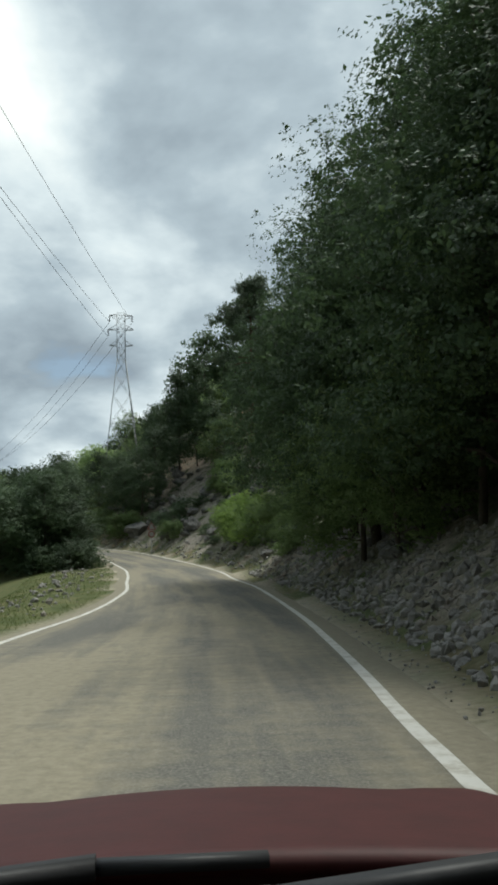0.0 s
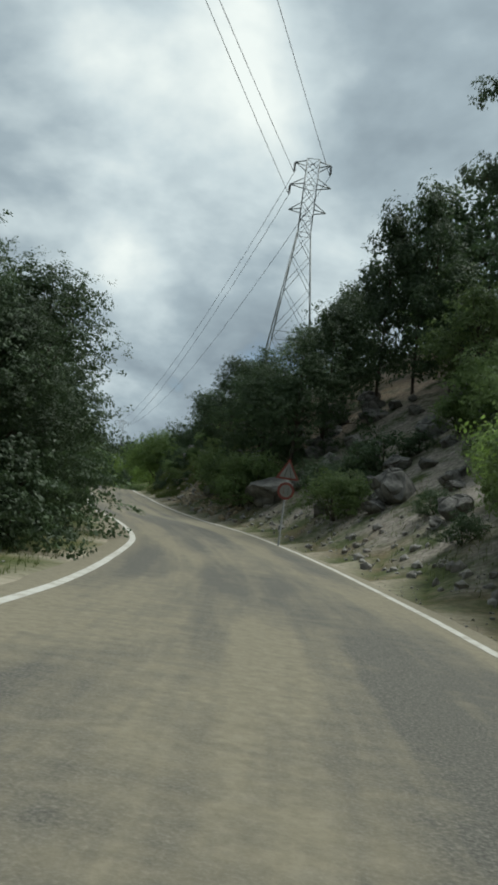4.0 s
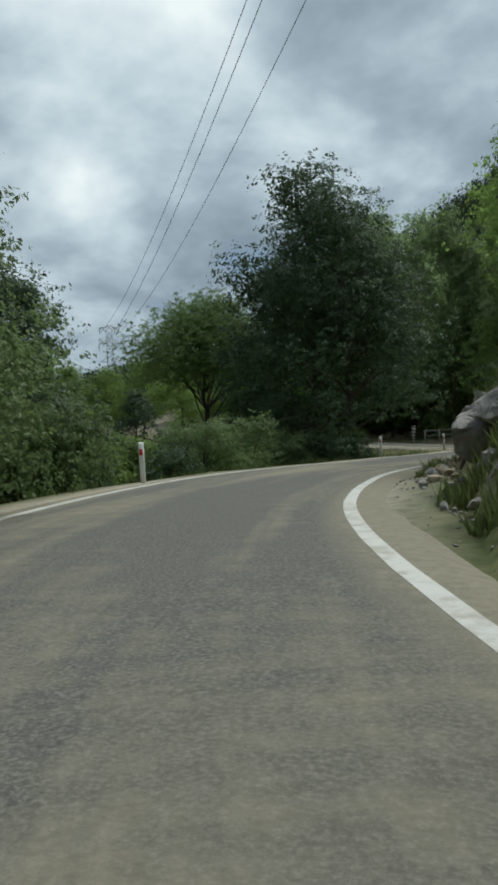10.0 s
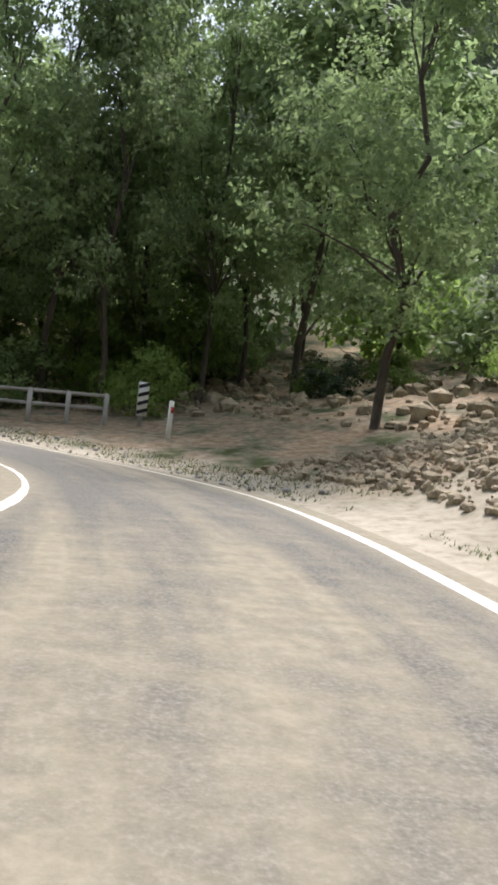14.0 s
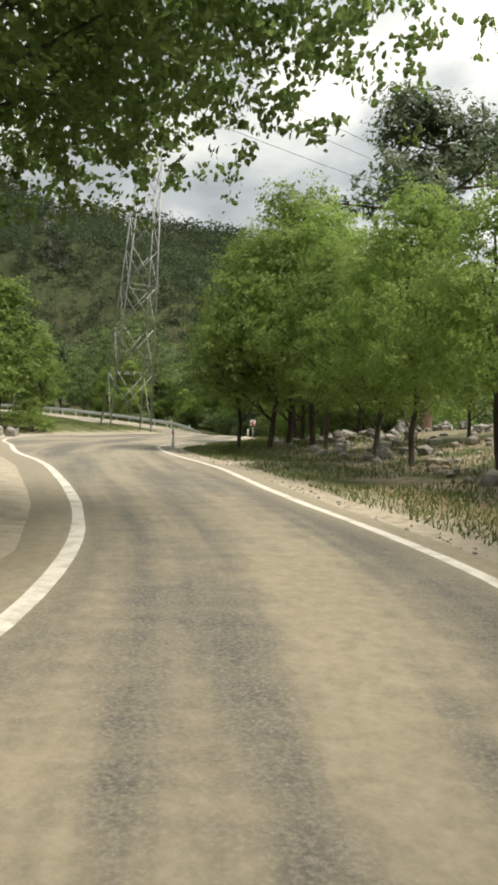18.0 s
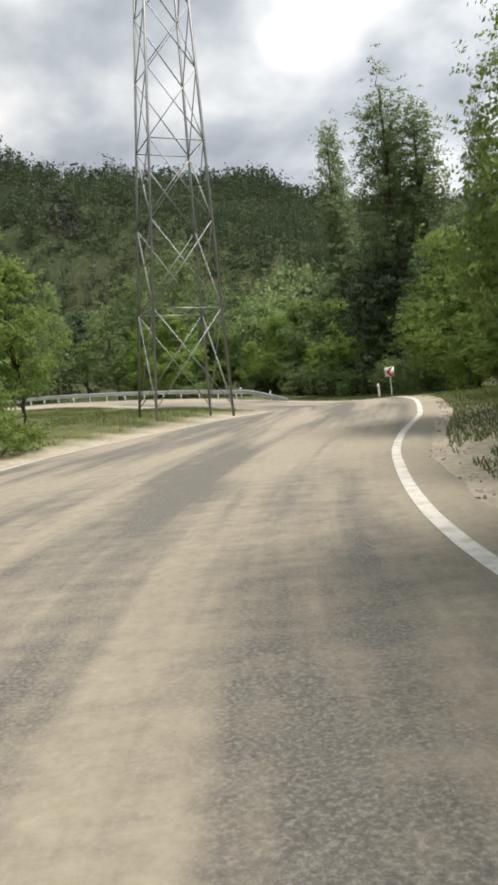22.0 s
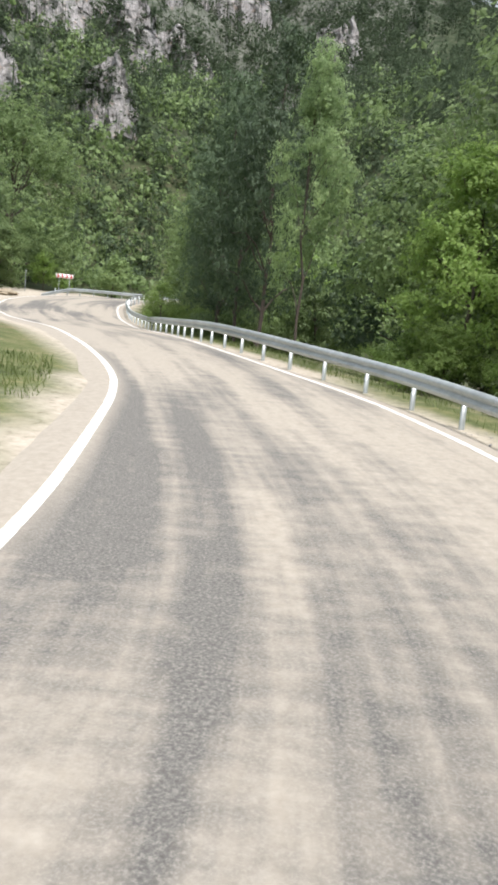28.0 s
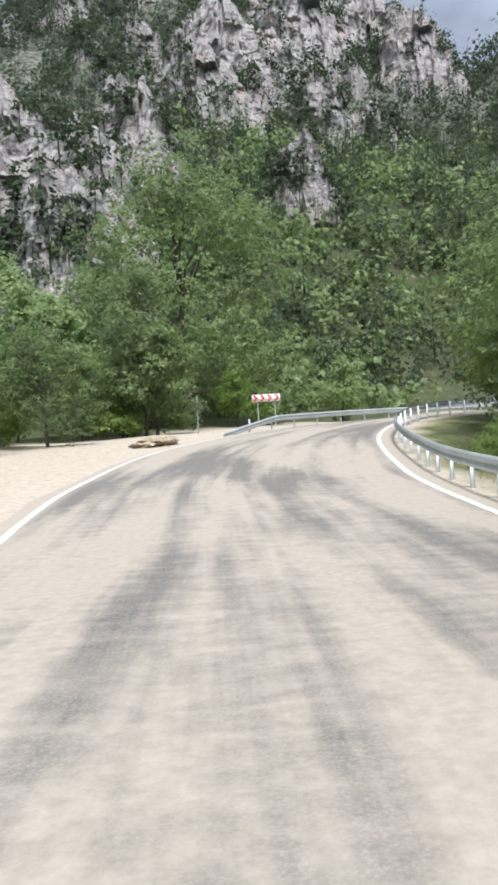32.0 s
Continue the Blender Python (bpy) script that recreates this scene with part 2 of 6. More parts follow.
def rock_material(name, pale, dark, stain):
    m, n, l, b = material(name, 0.92, 0, 0.2)
    co = n.new("ShaderNodeTexCoord").outputs["Object"]
    big = noise_of(n, l, 0.35, 6, 0.6, co)
    fine = noise_of(n, l, 2.6, 8, 0.65, co)
    streak = noise_of(n, l, 0.8, 6, 0.6, co, (1.6, 1.6, 0.22))
    vor = n.new("ShaderNodeTexVoronoi")
    vor.feature = "DISTANCE_TO_EDGE"
    vor.inputs["Scale"].default_value = 0.9
    l.new(co, vor.inputs["Vector"])
    crack = range_of(n, l, vor.outputs[0], 0.0, 0.06)
    c = ramp_of(n, l, fine, (0.32, dark), (0.5, tuple((a + d) / 2 for a, d in zip(dark, pale))), (0.68, pale))
    c = mix_of(n, l, range_of(n, l, streak, 0.5, 0.7, 0, 0.55), c, dark)
    c = mix_of(n, l, range_of(n, l, big, 0.58, 0.74, 0, 0.7), c, stain)
    c = mix_of(n, l, range_of(n, l, crack, 0, 1, 0.2, 0.0), c, tuple(d * 0.5 for d in dark))
    l.new(c, b.inputs["Base Color"])
    h = mix_of(n, l, 0.4, fine, crack)
    bump_of(n, l, b, h, 0.8, 0.25)
    return m


LIMESTONE = rock_material("pale_grey_limestone", (0.43, 0.41, 0.385), (0.185, 0.175, 0.165), (0.42, 0.28, 0.18))
ROCK_DARK = rock_material("weathered_grey_rock", (0.30, 0.29, 0.27), (0.09, 0.088, 0.085), (0.20, 0.14, 0.09))
ROCK_ORANGE = rock_material("broken_orange_rubble", (0.50, 0.43, 0.31), (0.22, 0.175, 0.12), (0.42, 0.28, 0.14))


def ground_material():
    """Soil, grass, dust and rock, told apart by the cover painted on the sheet and by steepness."""
    m, n, l, b = material("mountain_ground", 0.95, 0, 0.15)
    co = n.new("ShaderNodeTexCoord").outputs["Object"]
    fine, mid, wide = noise_of(n, l, 5.0, 8, 0.65, co), noise_of(n, l, 0.7, 6, 0.6, co), noise_of(n, l, 0.06, 5, 0.6, co)

    def cover(name):
        a = n.new("ShaderNodeAttribute")
        a.attribute_name = name
        return a.outputs["Fac"]

    grass = ramp_of(n, l, mix_of(n, l, 0.45, mid, fine), (0.34, (0.04, 0.052, 0.02)), (0.5, (0.095, 0.112, 0.042)), (0.66, (0.20, 0.185, 0.09)))
    soil = ramp_of(n, l, fine, (0.3, (0.06, 0.044, 0.03)), (0.7, (0.165, 0.122, 0.082)))
    dust = ramp_of(n, l, fine, (0.28, (0.29, 0.252, 0.195)), (0.5, (0.37, 0.328, 0.258)), (0.72, (0.45, 0.405, 0.33)))
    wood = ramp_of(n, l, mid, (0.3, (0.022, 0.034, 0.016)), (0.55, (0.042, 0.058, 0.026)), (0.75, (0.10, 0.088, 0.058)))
    c = mix_of(n, l, range_of(n, l, mid, 0.42, 0.62), grass, soil)
    c = mix_of(n, l, cover("grass"), c, grass)
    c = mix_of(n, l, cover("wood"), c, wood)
    rocky = math_of(n, l, "MULTIPLY", cover("rock"), range_of(n, l, mid, 0.36, 0.56))
    stone = ramp_of(n, l, fine, (0.3, (0.10, 0.095, 0.09)), (0.5, (0.26, 0.25, 0.235)), (0.7, (0.45, 0.44, 0.42)))
    c = mix_of(n, l, rocky, c, stone)
    orange = ramp_of(n, l, fine, (0.3, (0.15, 0.10, 0.06)), (0.7, (0.41, 0.31, 0.205)))
    c = mix_of(n, l, math_of(n, l, "MULTIPLY", cover("orange"), range_of(n, l, mid, 0.38, 0.55)), c, orange)
    c = mix_of(n, l, math_of(n, l, "MULTIPLY", cover("dust"), range_of(n, l, fine, 0.25, 0.45, 0.55, 1.0)), c, dust)
    l.new(c, b.inputs["Base Color"])
    bump_of(n, l, b, mix_of(n, l, 0.5, fine, mid), 0.45, 0.09)
    return m


def road_material():
    """Worn chip seal with pale limestone dust dragged along the lanes; u across in metres, v along in metres."""
    m, n, l, b = material("dusty_worn_asphalt", 0.85, 0, 0.25)
    uv = n.new("ShaderNodeUVMap")
    uv.uv_map = "along"
    co = n.new("ShaderNodeTexCoord").outputs["Object"]
    sep = n.new("ShaderNodeSeparateXYZ")
    l.new(uv.outputs[0], sep.inputs[0])
    drag = noise_of(n, l, 1.0, 5, 0.6, uv.outputs[0], (0.95, 0.035, 1))
    patch = noise_of(n, l, 1.0, 6, 0.6, uv.outputs[0], (0.42, 0.075, 1))
    ripple = noise_of(n, l, 1.0, 4, 0.6, uv.outputs[0], (1.6, 3.4, 1))
    chip = noise_of(n, l, 42.0, 3, 0.7, co)
    speck = noise_of(n, l, 9.0, 5, 0.7, co)
    asphalt = ramp_of(n, l, chip, (0.3, (0.05, 0.05, 0.047)), (0.5, (0.105, 0.103, 0.095)), (0.7, (0.215, 0.205, 0.18)))
    dust = ramp_of(n, l, speck, (0.3, (0.20, 0.177, 0.128)), (0.5, (0.25, 0.222, 0.16)), (0.7, (0.30, 0.268, 0.20)))
    pale = ramp_of(n, l, speck, (0.3, (0.285, 0.252, 0.20)), (0.7, (0.37, 0.332, 0.27)))
    further = range_of(n, l, sep.outputs[1], 150, 250)
    dust = mix_of(n, l, further, dust, pale)
    a = mix_of(n, l, 0.55, drag, patch)
    a = mix_of(n, l, 0.13, a, ripple)
    more = math_of(n, l, "MAXIMUM", range_of(n, l, sep.outputs[1], 120, 290, 0.0, 0.03), range_of(n, l, sep.outputs[1], 60, 110, 0.022, 0.0))
    sh = n.new("ShaderNodeMath")
    sh.operation = "ADD"
    l.new(a, sh.inputs[0])
    l.new(more, sh.inputs[1])
    cover = range_of(n, l, sh.outputs[0], 0.468, 0.56, 0.12, 0.92)
    rim = n.new("ShaderNodeUVMap")
    rim.uv_map = "rim"
    rsep = n.new("ShaderNodeSeparateXYZ")
    l.new(rim.outputs[0], rsep.inputs[0])
    wander = n.new("ShaderNodeMath")
    wander.operation = "MULTIPLY_ADD"
    wander.inputs[1].default_value = 0.7
    l.new(drag, wander.inputs[0])
    l.new(rsep.outputs[0], wander.inputs[2])
    cover = math_of(n, l, "MAXIMUM", cover, range_of(n, l, wander.outputs[0], 0.30, 0.75, 0.93, 0.0))
    c = mix_of(n, l, cover, asphalt, dust)
    l.new(c, b.inputs["Base Color"])
    bump_of(n, l, b, mix_of(n, l, 0.4, chip, speck), 0.5, 0.012)
    return m


GROUND, ROAD = ground_material(), road_material()


def line_material():
    m, n, l, b = material("worn_white_road_paint", 0.7, 0, 0.3)
    co = n.new("ShaderNodeTexCoord").outputs["Object"]
    c = mix_of(n, l, range_of(n, l, noise_of(n, l, 3.5, 6, 0.7, co), 0.46, 0.66, 0, 0.9), (0.60, 0.585, 0.54), (0.36, 0.33, 0.27))
    l.new(c, b.inputs["Base Color"])
    bump_of(n, l, b, noise_of(n, l, 60, 3, 0.6, co), 0.3, 0.005)
    return m


LINE = line_material()

# ---- plan of the road: stations every 12 m, and how far the painted edge lines lie to either side ----
STEP, FIRST = 12.0, -24.0
SPINE = [
    (1.32, -23.96, -0.59), (0.66, -11.98, -1.00), (0.01, 0, -1.42), (-0.55, 11.99, -1.92),
    (-1.12, 23.97, -2.37), (-2.53, 35.89, -2.56), (-4.21, 47.77, -2.60), (-7.09, 59.41, -2.49),
    (-11.59, 70.52, -2.09), (-17.09, 81.19, -1.73), (-22.73, 91.78, -1.00), (-27.25, 102.87, -0.44),
    (-28.31, 114.76, -0.49), (-26.08, 126.54, -0.76), (-23.46, 138.25, -1.00), (-25.95, 148.57, -1.16),
    (-36.9, 153.31, -0.59), (-48.81, 154.69, -0.42), (-60.68, 156.38, -0.49), (-72.04, 160.2, -0.65),
    (-82.8, 165.51, -0.66), (-93.73, 170.42, -0.66), (-105.58, 172.15, -1.05), (-117.31, 170.15, -0.81),
    (-127.75, 164.27, 0.04), (-137.38, 157.12, 0.73), (-146.61, 149.45, 0.91), (-155.79, 141.73, 1.04),
    (-164.98, 134.01, 1.65), (-175.38, 128.15, 2.65), (-187.17, 126.28, 3.56), (-198.87, 128.64, 3.97),
    (-209.02, 134.93, 4.20),
]
# every 6 m
LEFT = [-4.0, -4.0, -3.99, -3.99, -3.99, -4.03, -4.06, -4.02, -3.63, -3.15, -2.77, -2.9, -2.78, -2.55, -2.44, -2.12, -2.33, -2.73, -2.6, -2.29, -2.37, -2.68, -2.92, -3.08, -3.25, -3.19, -2.86, -2.27, -1.79, -0.73, -0.96, -2.23, -1.28, -1.03, -1.34, -2.34, -3.32, -5.22, -7.01, -8.02, -7.7, -6.14, -4.16, -2.65, -2.58, -2.35, -2.27, -1.83, -1.26, -1.46, -1.91, -2.25, -2.69, -2.95, -3.3, -3.6, -3.75, -3.87, -3.91, -4.16, -4.24, -4.17, -4.02, -3.8, -3.59]
RIGHT = [1.59, 1.6, 1.6, 1.54, 1.56, 1.64, 1.97, 2.15, 2.28, 2.52, 2.71, 2.48, 2.65, 2.69, 2.71, 2.78, 2.77, 2.86, 2.57, 2.16, 1.98, 1.67, 1.32, 0.94, 0.94, 0.97, 1.18, 1.48, 1.9, 2.03, 1.06, 1.8, 2.3, 2.08, 2.28, 2.05, 1.82, 1.39, 1.44, 1.6, 2.02, 2.04, 1.92, 1.99, 2.42, 2.62, 3.66, 4.28, 4.03, 3.15, 2.74, 2.97, 3.44, 3.8, 4.32, 4.83, 5.17, 5.2, 4.89, 4.28, 3.65, 3.29, 3.17, 3.14, 3.15]


def glide(values, u):
    """A smooth curve through evenly spaced values."""
    v = np.asarray(values, float)
    v = v[:, None] if v.ndim == 1 else v
    i = np.clip(np.floor(u).astype(int), 0, len(v) - 2)
    f = (u - i)[:, None]
    p0, p1, p2, p3 = v[np.maximum(i - 1, 0)], v[i], v[i + 1], v[np.minimum(i + 2, len(v) - 1)]
    return 0.5 * (2 * p1 + (p2 - p0) * f + (2 * p0 - 5 * p1 + 4 * p2 - p3) * f**2 + (3 * p1 - p0 - 3 * p2 + p3) * f**3)


U = np.linspace(0, len(SPINE) - 1, (len(SPINE) - 1) * 16 + 1)
ALONG = FIRST + U * STEP
MID = glide(SPINE, U)
HEAD = np.gradient(MID[:, :2], axis=0)
HEAD /= np.linalg.norm(HEAD, axis=1)[:, None]
SIDE = np.stack([HEAD[:, 1], -HEAD[:, 0]], 1)
L_EDGE, R_EDGE = glide(LEFT, U * 2)[:, 0], glide(RIGHT, U * 2)[:, 0]


def on_road(s, across):
    """The plan place and road height at s metres along and so far to the right of the spine."""
    x, y = (np.interp(s, ALONG, MID[:, k] + across * SIDE[:, k]) for k in (0, 1))
    return float(x), float(y), float(np.interp(s, ALONG, MID[:, 2]))


def heading(s):
    return math.atan2(-float(np.interp(s, ALONG, HEAD[:, 0])), float(np.interp(s, ALONG, HEAD[:, 1])))


def edge(s, side):
    return float(np.interp(s, ALONG, R_EDGE if side > 0 else L_EDGE))


def value_noise(x, y, seed=0):
    """Smooth random heights, 0 to 1, on a lattice of unit cells."""
    xi, yi = np.floor(x).astype(np.int64), np.floor(y).astype(np.int64)
    fx, fy = x - xi, y - yi
    fx, fy = fx * fx * (3 - 2 * fx), fy * fy * (3 - 2 * fy)

    def rnd(a, b):
        h = (a * 374761393 + b * 668265263 + seed * 974711) & 0x7FFFFFFF
        h = ((h ^ (h >> 13)) * 1274126177) & 0x7FFFFFFF
        return ((h ^ (h >> 16)) & 0xFFFF) / 65535.0

    top = rnd(xi, yi) * (1 - fx) + rnd(xi + 1, yi) * fx
    low = rnd(xi, yi + 1) * (1 - fx) + rnd(xi + 1, yi + 1) * fx
    return top * (1 - fy) + low * fy


def fbm(x, y, size, octaves=4, seed=0):
    out, amp, total = 0, 1.0, 0.0
    for o in range(octaves):
        out = out + amp * value_noise(x / size, y / size, seed + o)
        total += amp
        size, amp = size / 2.1, amp * 0.5
    return out / total - 0.5


def smooth(a, b, v):
    t = np.clip((v - a) / (b - a), 0, 1)
    return t * t * (3 - 2 * t)


def road_frame(x, y):
    """For places of the plan: metres along the road, to the right of the spine, and the nearest road height and edges."""
    k = np.empty(len(x), int)
    for a in range(0, len(x), 4000):
        d = (x[a:a + 4000, None] - MID[None, :, 0]) ** 2 + (y[a:a + 4000, None] - MID[None, :, 1]) ** 2
        k[a:a + 4000] = d.argmin(1)
    dx, dy = x - MID[k, 0], y - MID[k, 1]
    across = dx * SIDE[k, 0] + dy * SIDE[k, 1]
    far = np.hypot(dx, dy)
    across = np.where(np.abs(across) < 0.9 * far, np.copysign(far, across), across)
    return ALONG[k], across, MID[k, 2], L_EDGE[k], R_EDGE[k]


# mountains: ridge from, to, height, reach, steepness
RIDGES = [
    (75, -90, 60, 115, 46, 75, 1.0), (250, 560, 320, 470, 310, 392, 1.0), (-300, 640, -40, 460, 37, 170, 1.0),
    (-470, 200, -440, 150, 108, 255, 0.95), (-570, 390, -470, 200, 99, 250, 1.0), (-440, -10, -350, -70, 168, 275, 1.45),
    (-950, 300, -820, 640, 190, 420, 1.0), (-430, 120, -440, -10, 133, 225, 1.15), (-160, -160, 40, -260, 90, 190, 1.0),
]
RIGHT_S = (-60, 40, 60, 80, 98, 105, 117, 126, 135, 144, 150.5, 153.5, 160, 175, 200, 215, 240, 300, 370)
RIGHT_4 = (1.9, 1.9, 1.7, 2.0, 2.7, 3.8, 3.6, 1.3, 2.0, 2.1, 1.1, 0.2, -0.15, 0.1, 0.2, 0.0, -0.1, -0.3, -0.3)
RIGHT_10 = (6.5, 6.5, 6.0, 6.8, 8.0, 8.8, 8.4, 4.0, 4.4, 4.2, 2.9, 1.9, 0.3, 1.1, 0.8, 0.1, -0.5, -1.2, -1.0)
RIGHT_ON = (0.6, 0.6, 0.65, 0.65, 0.6, 0.55, 0.5, 0.4, 0.3, 0.3, 0.25, 0.25, 0.3, 0.3, 0.05, 0.0, -0.04, -0.02, 0)
LEFT_S = (-60, 40, 60, 75, 90, 105, 125, 145, 155, 165, 180, 200, 225, 240, 260, 280, 370)
LEFT_4 = (-0.1, -0.1, 0.0, -0.2, -0.4, -0.4, -0.5, -0.3, 0.0, 0.3, 0.0, 0.0, 0.5, 0.8, 0.2, 0.0, 0.0)
LEFT_12 = (-2, -2, -2, -3, -3, -4, -4.5, -2, -0.4, 0.4, 0.1, 0.2, 0.9, 1.1, 0.4, 0.2, 0.3)
LEFT_ON = (-0.2, -0.2, -0.2, -0.25, -0.25, -0.25, -0.2, -0.1, 0, 0, 0, 0, 0, 0, 0.05, 0.05, 0.1)


def height(x, y):
    s, across, rz, le, re = road_frame(x, y)
    r, l = across - re - 0.35, le - across - 0.35
    r4, r10, ron = (np.interp(s, RIGHT_S, v) for v in (RIGHT_4, RIGHT_10, RIGHT_ON))
    l4, l12, lon = (np.interp(s, LEFT_S, v) for v in (LEFT_4, LEFT_12, LEFT_ON))
    knee = np.interp(s, (98, 104, 119, 123), (4.4, 3.2, 3.0, 4.4))
    hr = np.where(r < 0.7, -0.05, np.where(r < 4, -0.05 + (r4 + 0.05) * smooth(0.7, knee, r) / smooth(0.7, knee, 4.0), np.where(r < 10, r4 + (r10 - r4) * (r - 4) / 6, r10 + ron * (np.minimum(r, 55) - 10))))
    brink = np.interp(s, (216, 226, 250, 258), (1.2, 0.35, 0.35, 1.2))
    hl = np.where(l < brink, -0.04, np.where(l < 4, -0.04 + (l4 + 0.04) * (l - brink) / (4 - brink), np.where(l < 12, l4 + (l12 - l4) * (l - 4) / 8, l12 + lon * (np.minimum(l, 45) - 12))))
    out = np.maximum(np.maximum(r, l), 0)
    h = rz + np.where(r > 0, hr, np.where(l > 0, hl, -0.09))
    rough = smooth(0.6, 6, out)
    h = h + rough * (0.9 * fbm(x, y, 7.0, 4, 3) + 0.5 * fbm(x, y, 2.4, 3, 9))
    far = np.zeros_like(x)
    for ax, ay, bx, by, top, reach, power in RIDGES:
        dx, dy = bx - ax, by - ay
        t = np.clip(((x - ax) * dx + (y - ay) * dy) / (dx * dx + dy * dy), 0, 1)
        d = np.hypot(x - ax - t * dx, y - ay - t * dy)
        far = np.maximum(far, top * np.clip(1 - d / reach, 0, 1) ** power)
    bumpy = far * (0.55 * fbm(x, y, 70, 5, 21) + 0.22 * fbm(x, y, 16, 4, 31))
    far = far + bumpy
    w = smooth(22, 75, out)
    h = np.where(far > 0, np.maximum(h, h * (1 - w) + (rz + far) * w), h)
    steep = smooth(8, 40, far)
    return h, s, across, out, r, l, far, steep


def axis(lo, a, b, hi, fine, mid):
    """Grid lines: fine from a to b, coarser to lo and hi, then growing out to the horizon."""
    core = np.arange(a, b + 0.01, fine)
    low, up = np.arange(lo, a - mid * 0.5, mid), np.arange(b + mid, hi + 0.01, mid)
    grow = mid * 1.35 ** np.arange(1, 19)
    return np.concatenate([(lo - np.cumsum(grow))[::-1], low, core, up, hi + np.cumsum(grow)])


GX, GY = axis(-520, -216, 34, 110, 1.25, 3.6), axis(-150, -34, 214, 340, 1.25, 3.6)
gx, gy = np.meshgrid(GX, GY)
shape = gx.shape
gh, g_s, g_a, g_out, g_r, g_l, g_far, g_steep = (v.reshape(shape) for v in height(gx.ravel(), gy.ravel()))
for _ in range(3):  # soften the seams where two stretches of the road face one another
    soft_h = gh.copy()
    soft_h[1:-1, 1:-1] = (gh[1:-1, 1:-1] * 4 + gh[:-2, 1:-1] + gh[2:, 1:-1] + gh[1:-1, :-2] + gh[1:-1, 2:]) / 8
    gh = np.where(g_out > 2.5, soft_h, gh)


def ground_at(x, y):
    """The height of the ground sheet."""
    i = int(np.clip(np.searchsorted(GX, x) - 1, 0, len(GX) - 2))
    j = int(np.clip(np.searchsorted(GY, y) - 1, 0, len(GY) - 2))
    u, v = (x - GX[i]) / (GX[i + 1] - GX[i]), (y - GY[j]) / (GY[j + 1] - GY[j])
    return float((gh[j, i] * (1 - u) + gh[j, i + 1] * u) * (1 - v) + (gh[j + 1, i] * (1 - u) + gh[j + 1, i + 1] * u) * v)


def mesh_of(name, verts, faces, mat, flat=False):
    """A mesh from arrays, quads or triangles alike."""
    me = bpy.data.meshes.new(name)
    faces = np.asarray(faces, np.int32)
    me.vertices.add(len(verts))
    me.vertices.foreach_set("co", np.asarray(verts, np.float32).ravel())
    me.loops.add(faces.size)
    me.loops.foreach_set("vertex_index", faces.ravel())
    me.polygons.add(len(faces))
    me.polygons.foreach_set("loop_start", np.arange(0, faces.size, faces.shape[1], dtype=np.int32))
    me.update(calc_edges=True)
    me.polygons.foreach_set("use_smooth", np.full(len(faces), not flat))
    me.materials.append(mat)
    return me


n_y, n_x = shape
idx = np.arange(n_x * n_y).reshape(shape)
quads = np.stack([idx[:-1, :-1], idx[:-1, 1:], idx[1:, 1:], idx[1:, :-1]], -1).reshape(-1, 4)
me = mesh_of("ground", np.stack([gx, gy, gh], -1).reshape(-1, 3), quads, GROUND)
flat_r, flat_l = g_r.ravel(), g_l.ravel()
gs, gout = g_s.ravel(), g_out.ravel()
nz = fbm(gx.ravel(), gy.ravel(), 5, 3, 5)
right_dust = np.interp(gs, (-60, 97, 101, 118, 136, 146, 152, 170, 200, 206, 212, 218, 230, 370), (0.2, 0.2, 0.2, 0.2, 0.6, 1.5, 2.2, 1.5, 1.2, 5.0, 4.0, 0.9, 0.8, 1.4))
left_dust = np.interp(gs, (-60, 60, 120, 150, 168, 176, 186, 205, 222, 238, 258, 287, 291, 300, 370), (0.25, 0.3, 0.6, 1.0, 1.6, 5, 8, 3, 1.6, 0.8, 0.5, 1.0, 4, 15, 16))
dust = np.where(flat_r > 0, 1 - smooth(right_dust * 0.6, right_dust, flat_r + nz), np.where(flat_l > 0, 1 - smooth(left_dust * 0.75, left_dust, flat_l + nz), 1))
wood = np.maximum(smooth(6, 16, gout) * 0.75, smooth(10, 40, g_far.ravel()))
rock = np.where(flat_r > 2, np.interp(gs, (-60, 50, 62, 96, 104, 118, 130, 150, 170, 205, 370), (0.6, 0.7, 0.95, 0.9, 0.4, 0.45, 0.6, 0.8, 0.8, 0.2, 0)), 0) * (1 - smooth(12, 22, gout)) + 0.4 * smooth(30, 70, g_far.ravel()) * smooth(-130, -90, -gy.ravel()) * (gx.ravel() < -220)
orange = np.where(flat_r > 1.6, np.interp(gs, (-60, 84, 90, 98, 101, 125, 134, 152, 170, 180, 205, 370), (0.2, 0.3, 0.8, 0.7, 0.1, 0.6, 0.95, 0.9, 0.8, 0.5, 0.1, 0)), 0) * (1 - smooth(18, 30, gout))
grass = np.where(flat_l > 0, np.interp(gs, (-60, 150, 160, 172, 205, 230, 265, 285, 370), (0.8, 0.7, 0.1, 0.2, 0.7, 0.95, 0.95, 0.4, 0.3)), np.interp(gs, (-60, 94, 100, 118, 126, 200, 215, 370), (0.35, 0.35, 0.8, 0.8, 0.3, 0.65, 0.9, 0.9))) * (1 - smooth(8, 16, gout))
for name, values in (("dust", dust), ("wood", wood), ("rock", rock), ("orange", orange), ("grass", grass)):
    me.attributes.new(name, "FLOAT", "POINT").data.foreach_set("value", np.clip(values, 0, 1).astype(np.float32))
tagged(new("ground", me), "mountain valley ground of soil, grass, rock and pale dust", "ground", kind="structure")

# ---- road and its edge lines ----


